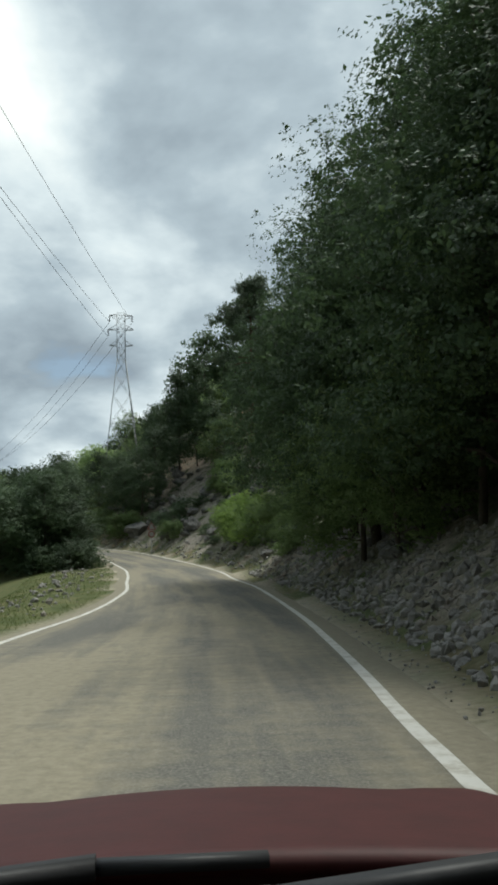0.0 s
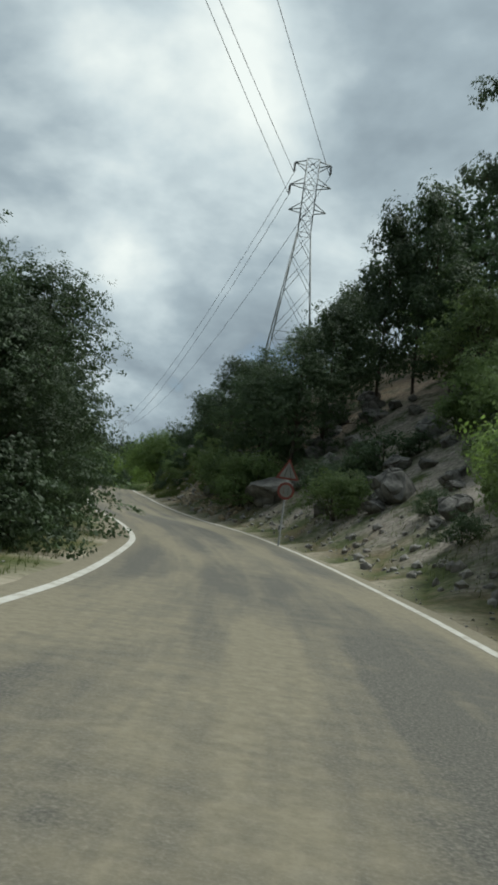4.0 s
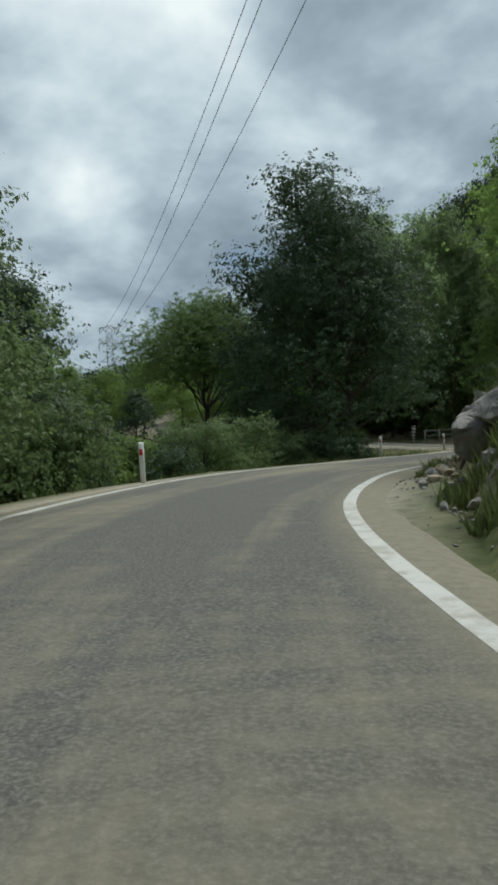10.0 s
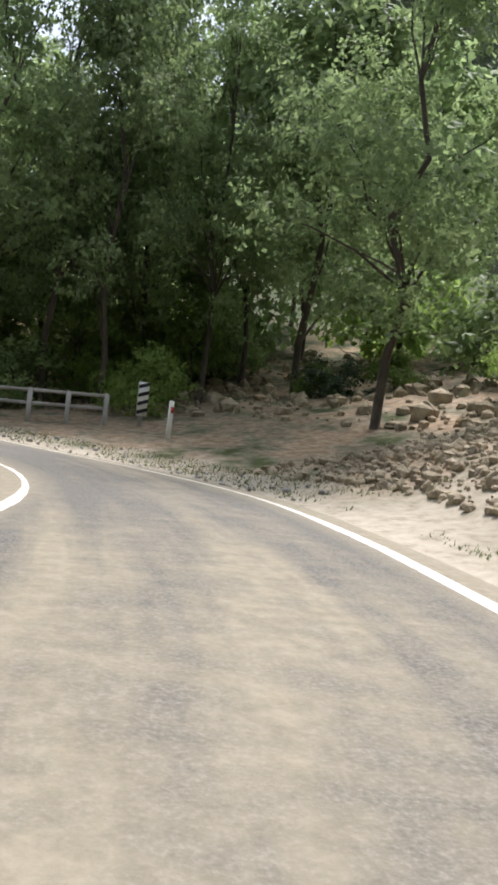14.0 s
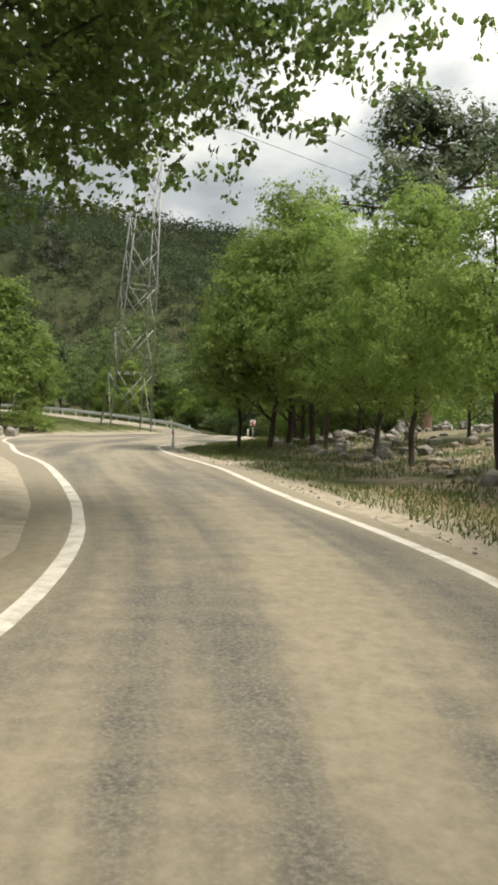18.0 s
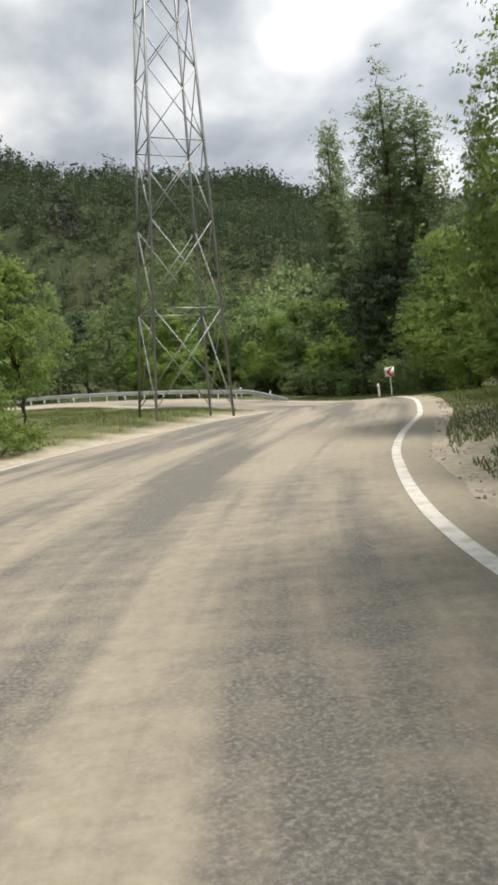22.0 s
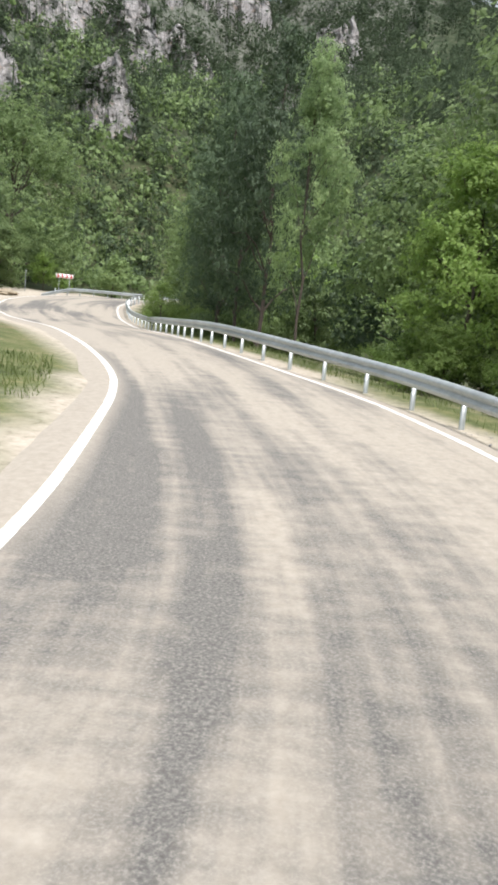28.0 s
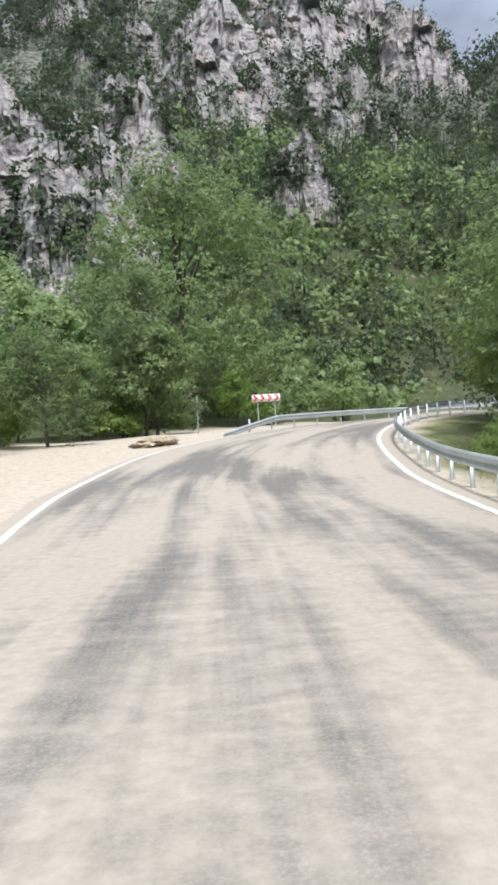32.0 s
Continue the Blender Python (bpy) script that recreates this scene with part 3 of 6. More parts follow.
def ribbon(name, mat, left, right, lift, crown=0.0, cols=2, skirt=0.0):
    """A strip along the road; skirt: a sloping shoulder on both sides that runs into the ground."""
    f = np.linspace(0, 1, cols)
    across = left[:, None] + (right - left)[:, None] * f
    if skirt:
        across = np.concatenate([left[:, None] - skirt, across, right[:, None] + skirt], 1)
        f, cols = np.concatenate([[0.0], f, [1.0]]), cols + 2
    pts = np.empty((*across.shape, 3))
    for k in (0, 1):
        pts[..., k] = MID[:, None, k] + across * SIDE[:, None, k]
    pts[..., 2] = MID[:, None, 2] + lift + crown * (1 - (2 * f - 1) ** 2)
    if skirt:
        pts[:, [0, -1], 2] -= 0.2
    n = len(MID)
    ix = np.arange(n * cols).reshape(n, cols)
    q = np.stack([ix[:-1, :-1], ix[:-1, 1:], ix[1:, 1:], ix[1:, :-1]], -1).reshape(-1, 4)
    me = mesh_of(name, pts.reshape(-1, 3), q, mat)
    uv = me.uv_layers.new(name="along")
    flat = np.stack([across, np.repeat(ALONG[:, None], cols, 1)], -1).reshape(-1, 2)
    uv.data.foreach_set("uv", flat[q.ravel()].astype(np.float32).ravel())
    rim = me.uv_layers.new(name="rim")
    inner = np.minimum(across - L_EDGE[:, None], R_EDGE[:, None] - across)
    flat = np.stack([inner, inner * 0], -1).reshape(-1, 2)
    rim.data.foreach_set("uv", flat[q.ravel()].astype(np.float32).ravel())
    return me


wob = 0.14 * fbm(ALONG, ALONG * 0, 3.0, 3, 2)
tagged(new("road", ribbon("road", ROAD, L_EDGE - 0.36 + wob, R_EDGE + 0.36 - wob, 0.0, 0.03, 25, 0.75)), "two-lane mountain road of worn asphalt under pale dust", "road", kind="structure")
w2 = 0.03 * fbm(ALONG, ALONG * 0 + 9, 1.2, 3, 4)
crown_edge = 0.012
tagged(new("edge_line_1", ribbon("edge_line_1", LINE, L_EDGE - 0.075 + w2, L_EDGE + 0.075 + w2, crown_edge)), "worn white painted line along the road edge", "road marking", "edge lines", "structure")
tagged(new("edge_line_2", ribbon("edge_line_2", LINE, R_EDGE - 0.075 - w2, R_EDGE + 0.075 - w2, crown_edge)), "worn white painted line along the road edge", "road marking", "edge lines", "structure")


# ---- making things ----
def part(name, me, parent, label=""):
    ob = new(name, me)
    ob.parent = parent
    if label:
        ob["label"] = label
    return ob


def thing(name, label, category, group="", kind=""):
    return tagged(new(name), label, category, group, kind)


def join(*pieces):
    """Vertices and faces of several pieces as one."""
    vs, fs, n = [], [], 0
    for v, f in pieces:
        vs.append(np.asarray(v, float))
        fs.append(np.asarray(f, int) + n)
        n += len(v)
    return np.concatenate(vs), np.concatenate(fs)


def tube(points, radii, sides=7):
    """A bent, tapered tube of quads along points."""
    p = np.asarray(points, float)
    radii = np.broadcast_to(np.asarray(radii, float), (len(p),))
    t = np.gradient(p, axis=0)
    t /= np.linalg.norm(t, axis=1)[:, None] + 1e-9
    ref = np.where(np.abs(t[:, 2:]) > 0.9, [[1.0, 0, 0]], [[0, 0, 1.0]])
    a = np.cross(t, ref)
    a /= np.linalg.norm(a, axis=1)[:, None] + 1e-9
    b = np.cross(t, a)
    th = np.linspace(0, 2 * np.pi, sides, endpoint=False)
    v = p[:, None] + radii[:, None, None] * (np.cos(th)[None, :, None] * a[:, None] + np.sin(th)[None, :, None] * b[:, None])
    ix = np.arange(len(p) * sides).reshape(len(p), sides)
    nx = np.roll(ix, -1, 1)
    q = np.stack([ix[:-1], nx[:-1], nx[1:], ix[1:]], -1).reshape(-1, 4)
    caps = [[ix[e, 0], ix[e, k], ix[e, k + 1], ix[e, min(k + 2, sides - 1)]] for e in (0, -1) for k in range(1, sides - 2, 2)]
    return v.reshape(-1, 3), np.concatenate([q, np.array(caps, int).reshape(-1, 4)])


def box(x0, y0, z0, x1, y1, z1, cut=0.0):
    """A box; cut: chamfer of its upright edges."""
    c = min(cut, (x1 - x0) / 3, (y1 - y0) / 3)
    if c <= 0:
        ring = [(x0, y0), (x1, y0), (x1, y1), (x0, y1)]
    else:
        ring = [(x0 + c, y0), (x1 - c, y0), (x1, y0 + c), (x1, y1 - c), (x1 - c, y1), (x0 + c, y1), (x0, y1 - c), (x0, y0 + c)]
    n = len(ring)
    v = [(x, y, z) for z in (z0, z1) for x, y in ring]
    f = [(k, (k + 1) % n, n + (k + 1) % n, n + k) for k in range(n)]
    for e, flip in ((0, True), (n, False)):
        for k in range(1, n - 1, 2):
            q = (e, e + k, e + k + 1, e + min(k + 2, n - 1))
            f.append(q[::-1] if flip else q)
    return np.array(v, float), np.array(f, int)


def bar(a, b, w, h=None):
    """A straight square bar between two places."""
    h = w if h is None else h
    a, b = np.asarray(a, float), np.asarray(b, float)
    t = (b - a) / (np.linalg.norm(b - a) + 1e-9)
    ref = np.array([0, 0, 1.0]) if abs(t[2]) < 0.95 else np.array([1.0, 0, 0])
    u = np.cross(t, ref)
    u /= np.linalg.norm(u)
    v = np.cross(u, t)
    ring = [(-w / 2, -h / 2), (w / 2, -h / 2), (w / 2, h / 2), (-w / 2, h / 2)]
    pts = [p + i * u + j * v for p in (a, b) for i, j in ring]
    f = [(0, 1, 5, 4), (1, 2, 6, 5), (2, 3, 7, 6), (3, 0, 4, 7), (3, 2, 1, 0), (4, 5, 6, 7)]
    return np.array(pts), np.array(f)


def leaf_cloud(rng, centres, spread, n, size, up=0.5, long=1.0, lobed=False):
    """Many single leaves: sprays of leaves round the given centres, each leaf a bent kite tilted to the sky."""
    m = max(8, n // 15)
    root = centres[rng.integers(0, len(centres), m)]
    twigs = root + np.clip(rng.normal(0, 1, (m, 3)), -1.8, 1.8) * spread
    pick = rng.integers(0, m, n)
    out = rng.normal(0, 1, (m, 3)) * [1, 1, 0.35]
    c = twigs[pick] + np.clip(rng.normal(0, 1, (n, 3)), -2, 2) * size * np.array([1.5, 1.5, 1.0]) + out[pick] * rng.uniform(-1, 1, (n, 1)) * size * 2.2
    away = c - root[pick]
    away /= np.linalg.norm(away, axis=1)[:, None] + 1e-6
    whole = c - centres.mean(0)
    whole /= np.linalg.norm(whole, axis=1)[:, None] + 1e-6
    nrm = 0.5 * rng.normal(0, 1, (n, 3)) + 0.75 * away + 0.35 * whole + [0, 0, up]
    nrm /= np.linalg.norm(nrm, axis=1)[:, None]
    t = np.cross(nrm, rng.normal(0, 1, (n, 3)))
    t /= np.linalg.norm(t, axis=1)[:, None]
    b = np.cross(nrm, t)
    sz = size * rng.uniform(0.6, 1.3, (n, 1))
    if lobed:  # a broad leaf folded along its rib
        fold = nrm * sz * 0.22
        left = [c - t * sz * 0.35 + b * sz * 0.75 - fold, c + t * sz * 0.45 + b * sz * 0.55 - fold]
        right = [c + t * sz * 0.45 - b * sz * 0.55 - fold, c - t * sz * 0.35 - b * sz * 0.75 - fold]
        v = np.stack([c - t * sz, *left, c + t * sz, *right], 1)
        k = np.arange(n)[:, None] * 6
        return v.reshape(-1, 3), np.concatenate([k + [[0, 1, 2, 3]], k + [[3, 4, 5, 0]]])
    v = np.stack([c - t * sz * long, c + b * sz * 0.62 - nrm * sz * 0.15, c + t * sz * long, c - b * sz * 0.62 - nrm * sz * 0.15], 1)
    return v.reshape(-1, 3), np.arange(4 * n).reshape(n, 4)


def limb(rng, a, b, r0, r1, sag=0.0, n=5):
    f = np.linspace(0, 1, n)[:, None]
    a, b = np.asarray(a, float), np.asarray(b, float)
    p = a + (b - a) * f + rng.normal(0, 1, (n, 3)) * np.linalg.norm(b - a) * 0.035 * np.sin(np.pi * f)
    p[:, 2] += sag * np.sin(np.pi * f[:, 0])
    return tube(p, np.linspace(r0, r1, n), 6)


def broadleaf(seed, tall, wide, bare, leaves, size, mat, lean=0.0, clumps=46, lobed=False, stout=1.0, cone=0.0):
    """A leafy tree: bent trunk, limbs, and a crown of leaf clumps with gaps. The foot is at the origin."""
    rng = np.random.default_rng(seed)
    tip = np.array([lean * tall, rng.normal(0, 0.04) * tall, tall * 0.86])
    f = np.linspace(0, 1, 8)[:, None]
    stem = tip * f + rng.normal(0, 1, (8, 3)) * [0.05, 0.05, 0] * np.sin(np.pi * f) * tall * 0.35
    stem[0] = [0, 0, -0.5]
    r0 = (0.0105 * tall + 0.04) * stout
    wood = [tube(stem, r0 * (1 - 0.85 * f[:, 0]) + 0.015, 8)]
    cs = []
    for k in range(clumps):
        z = bare + (tall - bare) * rng.beta(1.35, 1.25)
        q = (z - bare) / (tall - bare)
        rad = wide * (0.45 + 0.75 * np.sin(np.pi * min(1, q * 0.82 + 0.14))) * math.sqrt(rng.uniform(0.12, 1.0)) * (1 - 0.62 * q**2.2) * (1 - cone * q)
        th = rng.uniform(0, 2 * np.pi)
        mid = np.array([lean * z + rad * np.cos(th), rad * np.sin(th), z])
        cs.append(mid)
        if k % 3 == 0:
            j = int(np.clip(q * 5 + 1.2, 1, 6))
            wood.append(limb(rng, stem[j], mid, r0 * 0.34 * (1 - 0.6 * q) + 0.012, 0.012, 0.1 * rad))
    v, fc = leaf_cloud(rng, np.array(cs), wide * np.array([0.2, 0.2, 0.15]), leaves, size, lobed=lobed)
    return mesh_of("trunk", *join(*wood), BARK), mesh_of("crown", v, fc, mat, True)


def poplar(seed, tall, leaves, mat, size):
    """A column of upward sprays, uneven at the top."""
    rng = np.random.default_rng(seed)
    f = np.linspace(0, 1, 8)[:, None]
    stem = np.array([0.2, 0.1, tall * 0.95]) * f
    stem[0, 2] = -0.5
    wood, cs = [tube(stem, 0.24 * (1 - 0.9 * f[:, 0]) + 0.02, 8)], []
    spires = [(0, 0, 1.0)] + [(rng.normal(0, 0.024) * tall, rng.normal(0, 0.024) * tall, rng.uniform(0.8, 0.96)) for _ in range(5)]
    for k in range(230):
        px, py, top = spires[k % 6]
        q = rng.uniform(0.05, 1)
        rad = tall * 0.066 * math.sqrt(rng.uniform(0.05, 1)) * (0.55 + 0.6 * np.sin(np.pi * q * 0.85)) * (1 - 0.85 * q**3)
        th = rng.uniform(0, 6.28)
        mid = np.array([px * min(1, q * 2) + rad * np.cos(th), py * min(1, q * 2) + rad * np.sin(th), tall * q * top])
        cs.append(mid)
        if k % 7 == 0:
            wood.append(limb(rng, [0, 0, max(0.4, tall * q * top - 2.8)], mid, 0.06, 0.012))
    v, fc = leaf_cloud(rng, np.array(cs), tall * np.array([0.02, 0.02, 0.04]), leaves, size, 0.2)
    return mesh_of("trunk", *join(*wood), BARK), mesh_of("crown", v, fc, mat, True)


def pine(seed, tall, wide, bare, leaves):
    """An old pine with a bare trunk and flat tiers of needles."""
    rng = np.random.default_rng(seed)
    f = np.linspace(0, 1, 9)[:, None]
    stem = np.array([tall * 0.03, -tall * 0.02, tall * 0.95]) * f + rng.normal(0, 0.12, (9, 3)) * np.sin(np.pi * f)
    stem[0, 2] = -0.5
    wood, cs = [tube(stem, (0.02 * tall) * (1 - 0.75 * f[:, 0]) + 0.02, 9)], []
    for k in range(30):
        q = rng.uniform(0, 1) ** 0.75
        z = bare + (tall - bare) * q
        th, rad = rng.uniform(0, 6.28), wide * (1.0 - 0.55 * q**2) * rng.uniform(0.35, 1.0)
        root = np.array([np.interp(z * 0.93, stem[:, 2], stem[:, j]) for j in range(3)])
        end = root + [rad * np.cos(th), rad * np.sin(th), rng.uniform(0.1, 0.9)]
        wood.append(limb(rng, root, end, 0.05 + 0.05 * (1 - q), 0.015, -0.15))
        for u in (0.55, 0.8, 1.0):
            cs.append(root + (end - root) * u + rng.normal(0, 0.15, 3))
    v, fc = leaf_cloud(rng, np.array(cs), wide * np.array([0.085, 0.085, 0.05]), leaves, 0.075, 0.8, 1.5)
    return mesh_of("trunk", *join(*wood), BARK_PINE), mesh_of("crown", v, fc, NEEDLE, True)


def bush(seed, tall, wide, leaves, size, mat):
    rng = np.random.default_rng(seed)
    cs, wood = [], []
    for k in range(22):
        th, q = rng.uniform(0, 6.28), rng.uniform(0.05, 1)
        rad = wide * math.sqrt(rng.uniform(0.05, 1)) * (1 - 0.55 * q * q)
        cs.append(np.array([rad * np.cos(th), rad * np.sin(th), tall * q * 0.92]))
        if k % 3 == 0:
            wood.append(limb(rng, [0, 0, -0.2], cs[-1], 0.03, 0.008))
    v, fc = leaf_cloud(rng, np.array(cs), wide * np.array([0.2, 0.2, 0.16]), leaves, size)
    v[:, 2] = np.maximum(v[:, 2], -0.05)
    return mesh_of("trunk", *join(*wood), BARK), mesh_of("crown", v, fc, mat, True)


def rock_mesh(name, seed, size, mat, cuts=26, rough=0.13, level=4):
    """A broken boulder: a ball flattened by many planes and roughened."""
    rng = np.random.default_rng(seed)
    bm = bmesh.new()
    bmesh.ops.create_icosphere(bm, subdivisions=level, radius=1.0)
    v = np.array([p.co for p in bm.verts])
    f = np.array([[q.index for q in p.verts] for p in bm.faces])
    bm.free()
    for _ in range(cuts):
        n = rng.normal(0, 1, 3)
        n /= np.linalg.norm(n)
        d = rng.uniform(0.5, 0.82)
        over = np.maximum(v @ n - d, 0)
        v = v - over[:, None] * n
    v = v * (1 + rough * np.array([[noise.fractal(Vector(p * 1.7) + Vector((seed, 0, 0)), 1.0, 2.0, 4)] for p in v]))
    return mesh_of(name, v * np.asarray(size), f, mat, True)


rnd = random.Random(11)


def stand(ob, x, y, z=None, turn=None, scale=1.0):
    z = ground_at(x, y) if z is None else z
    turn = rnd.uniform(0, 360) if turn is None else turn
    ob.matrix_basis = pose(x, y, z, 0, 0, turn) @ Matrix.Diagonal((scale, scale, scale, 1))
    return ob


TREES = "roadside trees"
SAID = {
    "oak_a": ("tree", "tall broadleaf tree with dense dark green crown on the slope", TREES),
    "oak_b": ("tree", "tall broadleaf tree with dense dark green crown on the slope", TREES),
    "oak_c": ("tree", "broadleaf tree with rounded mid-green crown beside the road", TREES),
    "wood_a": ("tree", "slender woodland tree with bare lower trunk and green crown", "woodland trees"),
    "wood_b": ("tree", "slender woodland tree with dark trunk and green crown", "woodland trees"),
    "young_a": ("tree", "young plane tree with fresh bright green leaves", "young trees by the road"),
    "young_b": ("tree", "young plane tree with fresh bright green leaves", "young trees by the road"),
    "young_c": ("tree", "young conical tree leafy to the ground beside the verge", "young trees by the road"),
    "poplar_a": ("tree", "tall narrow poplar with grey-green leaves behind the bend", "poplars"),
    "poplar_b": ("tree", "tall narrow poplar with grey-green leaves behind the bend", "poplars"),
    "pine_a": ("tree", "old pine with bare russet trunk and flat needle tiers", "pines"),
    "pine_b": ("tree", "dark pine with layered needle branches", "pines"),
    "plane": ("tree", "old spreading plane tree with branches reaching over the road", TREES),
    "bush_a": ("bush", "dense green roadside bush", "bushes"),
    "bush_b": ("bush", "low dark green bush on the slope", "bushes"),
    "bush_c": ("bush", "leafy bright green shrub at the road edge", "bushes"),
}


def grown(kind, fine):
    """Trunk and crown of a kind: 3 and 2 with small leaves for what stands by the road, 1 and 0 with larger and fewer for the rest."""
    def n(count):
        return int(count * 0.94 * (0.34, 1.0, 2.3, 4.4)[fine])

    def z(size):
        return size * (1.5, 0.92, 0.53, 0.38)[fine]

    return {
        "oak_a": lambda: broadleaf(1, 9.5, 3.3, 1.2, n(9000), z(0.15), LEAF_DARK),
        "oak_b": lambda: broadleaf(2, 11.5, 3.8, 1.6, n(10500), z(0.16), LEAF_DARK, 0.04),
        "oak_c": lambda: broadleaf(3, 8.0, 3.2, 0.8, n(8500), z(0.15), LEAF_MID, -0.03),
        "wood_a": lambda: broadleaf(4, 13.0, 3.0, 2.6, n(9500), z(0.15), LEAF_WOOD, 0.02, 40, stout=0.6),
        "wood_b": lambda: broadleaf(5, 12.0, 2.7, 2.2, n(8500), z(0.15), LEAF_WOOD, -0.02, 36, stout=0.6),
        "young_a": lambda: broadleaf(6, 6.6, 2.3, 1.5, n(7500), z(0.13), LEAF_BRIGHT, 0.05, stout=0.7),
        "young_b": lambda: broadleaf(7, 7.4, 2.2, 1.5, n(7500), z(0.13), LEAF_BRIGHT, -0.04, stout=0.7),
        "young_c": lambda: broadleaf(26, 6.4, 2.5, 0.3, n(9000), z(0.13), LEAF_BRIGHT, 0.02, 60, cone=0.72),
        "poplar_a": lambda: poplar(8, 21.0, n(17000), LEAF_POPLAR, z(0.16)),
        "poplar_b": lambda: poplar(9, 19.0, n(15000), LEAF_POPLAR, z(0.16)),
        "pine_a": lambda: pine(10, 12.5, 4.9, 6.9, n(17000)),
        "pine_b": lambda: pine(12, 14.5, 3.0, 4.0, n(14000)),
        "plane": lambda: broadleaf(17, 8.6, 4.7, 4.6, n(30000), z(0.12), LEAF_PLANE, 0.22, 120, True),
        "bush_a": lambda: bush(13, 1.9, 1.5, n(2600), z(0.11), LEAF_MID),
        "bush_b": lambda: bush(14, 1.2, 1.1, n(1700), z(0.09), LEAF_DARK),
        "bush_c": lambda: bush(15, 2.6, 1.8, n(3200), z(0.12), LEAF_BRIGHT),
    }[kind]()


FIRST_OF = {}


TALL = {"oak_a": 9.5, "oak_b": 11.5, "oak_c": 8.0, "wood_a": 13.0, "wood_b": 12.0, "young_a": 6.6, "young_b": 7.4, "young_c": 6.4, "poplar_a": 21.0, "poplar_b": 19.0, "pine_a": 12.5, "pine_b": 14.5}


def plant_to(kind, x, y, top, slim=1.0):
    """A tree that reaches the given height above the plan's zero; slim narrows it."""
    k = max(0.3, (top - ground_at(x, y)) / TALL[kind])
    return plant(kind, x, y, k, slim=slim)


def plant(kind, x, y, scale=1.0, label="", turn=None, z=None, slim=None):
    cat, said, group = SAID[kind]
    near = np.hypot(MID[:, 0] - x, MID[:, 1] - y)
    far = near.min()
    far /= 1.0 if scale < 1.5 else scale**1.6
    key = (kind, 2 if "poplar" in kind else 3 if far < 7.5 else 2 if far < 13 else 1 if far < 18 else 0)
    m = pose(x, y, (ground_at(x, y) if z is None else z), 0, 0, rnd.uniform(0, 360) if turn is None else turn)
    m = m @ Matrix.Diagonal((scale, scale, scale * rnd.uniform(0.92, 1.08), 1) if slim is None else (scale * slim, scale * slim, scale, 1))
    if key not in FIRST_OF:
        ob = thing(cat, said, cat, group)
        a, b = grown(*key)
        part("trunk", a, ob)
        part("crown", b, ob)
        FIRST_OF[key] = ob
    else:
        ob = copy_thing(FIRST_OF[key], Matrix.Identity(4))
    ob.matrix_basis = m
    ob["label"] = label or said
    return ob


def plant_by(kind, s, off, scale=1.0, label=""):
    """Off: metres outside the painted edge line, to the right if positive."""
    across = edge(s, 1) + off if off > 0 else edge(s, -1) + off
    x, y, _ = on_road(s, across)
    return plant(kind, x, y, scale, label)


WOODLAND = []
# open places: plan place and reach
CLEARINGS = ((-186, 121, 7), (-193, 116, 6), (-180, 126, 7), (-50, 150, 9), (-60, 176, 12), (-149, 163, 12), (-176, 131, 5), (-23, 112, 4.5), (-21, 119, 4))


def woodland(name, label, trees):
    """Trees that stand back from the road, in one mesh of trunks and crowns."""
    patterns, vs, fs, mats, base = {}, [], [], [], 0
    slots = [BARK, LEAF_DARK, LEAF_MID, LEAF_BRIGHT, NEEDLE, BARK_PINE, LEAF_POPLAR, LEAF_WOOD]
    for kind, x, y, size in trees:
        if kind not in patterns:
            two = []
            for m in grown(kind, 0):
                v, f = np.empty(len(m.vertices) * 3), np.empty(len(m.loops), int)
                m.vertices.foreach_get("co", v)
                m.loops.foreach_get("vertex_index", f)
                two.append((v.reshape(-1, 3), f.reshape(-1, 4), slots.index(m.materials[0])))
                bpy.data.meshes.remove(m)
            patterns[kind] = two
        t = rnd.uniform(0, 6.28)
        c, s = math.cos(t) * size, math.sin(t) * size
        z = ground_at(x, y)
        for v, f, k in patterns[kind]:
            vs.append(np.stack([v[:, 0] * c - v[:, 1] * s + x, v[:, 0] * s + v[:, 1] * c + y, v[:, 2] * size + z], 1))
            fs.append(f + base)
            mats.append(np.full(len(f), k, np.int32))
            base += len(v)
    me = mesh_of(name, np.concatenate(vs), np.concatenate(fs), slots[0], True)
    for m in slots[1:]:
        me.materials.append(m)
    me.polygons.foreach_set("material_index", np.concatenate(mats))
    tagged(new(name, me), label, "woods", kind="stuff")


def belt(kinds, s0, s1, a, b, count, lo=0.85, hi=1.2, gap=2.2):
    """Trees strewn over a strip of the roadside, none too close to the next."""
    made, tries = [], 0
    while len(made) < count and tries < count * 12:
        tries += 1
        s, off = rnd.uniform(s0, s1), rnd.uniform(a, b)
        across = edge(s, 1) + off if off > 0 else edge(s, -1) + off
        x, y, _ = on_road(s, across)
        if any((x - p) ** 2 + (y - q) ** 2 < gap * gap for p, q in made):
            continue
        near = np.hypot(MID[:, 0] - x, MID[:, 1] - y)
        k = int(near.argmin())
        side = (x - MID[k, 0]) * SIDE[k, 0] + (y - MID[k, 1]) * SIDE[k, 1]
        if L_EDGE[k] - 1.6 < side < R_EDGE[k] + 1.6:
            continue
        if any((x - p) ** 2 + (y - q) ** 2 < e * e for p, q, e in CLEARINGS):
            continue
        made.append((x, y))
        kind, size = rnd.choice(kinds), rnd.uniform(lo, hi)
        if near.min() > 17:
            WOODLAND.append((kind, x, y, size))
        else:
            plant(kind, x, y, size)


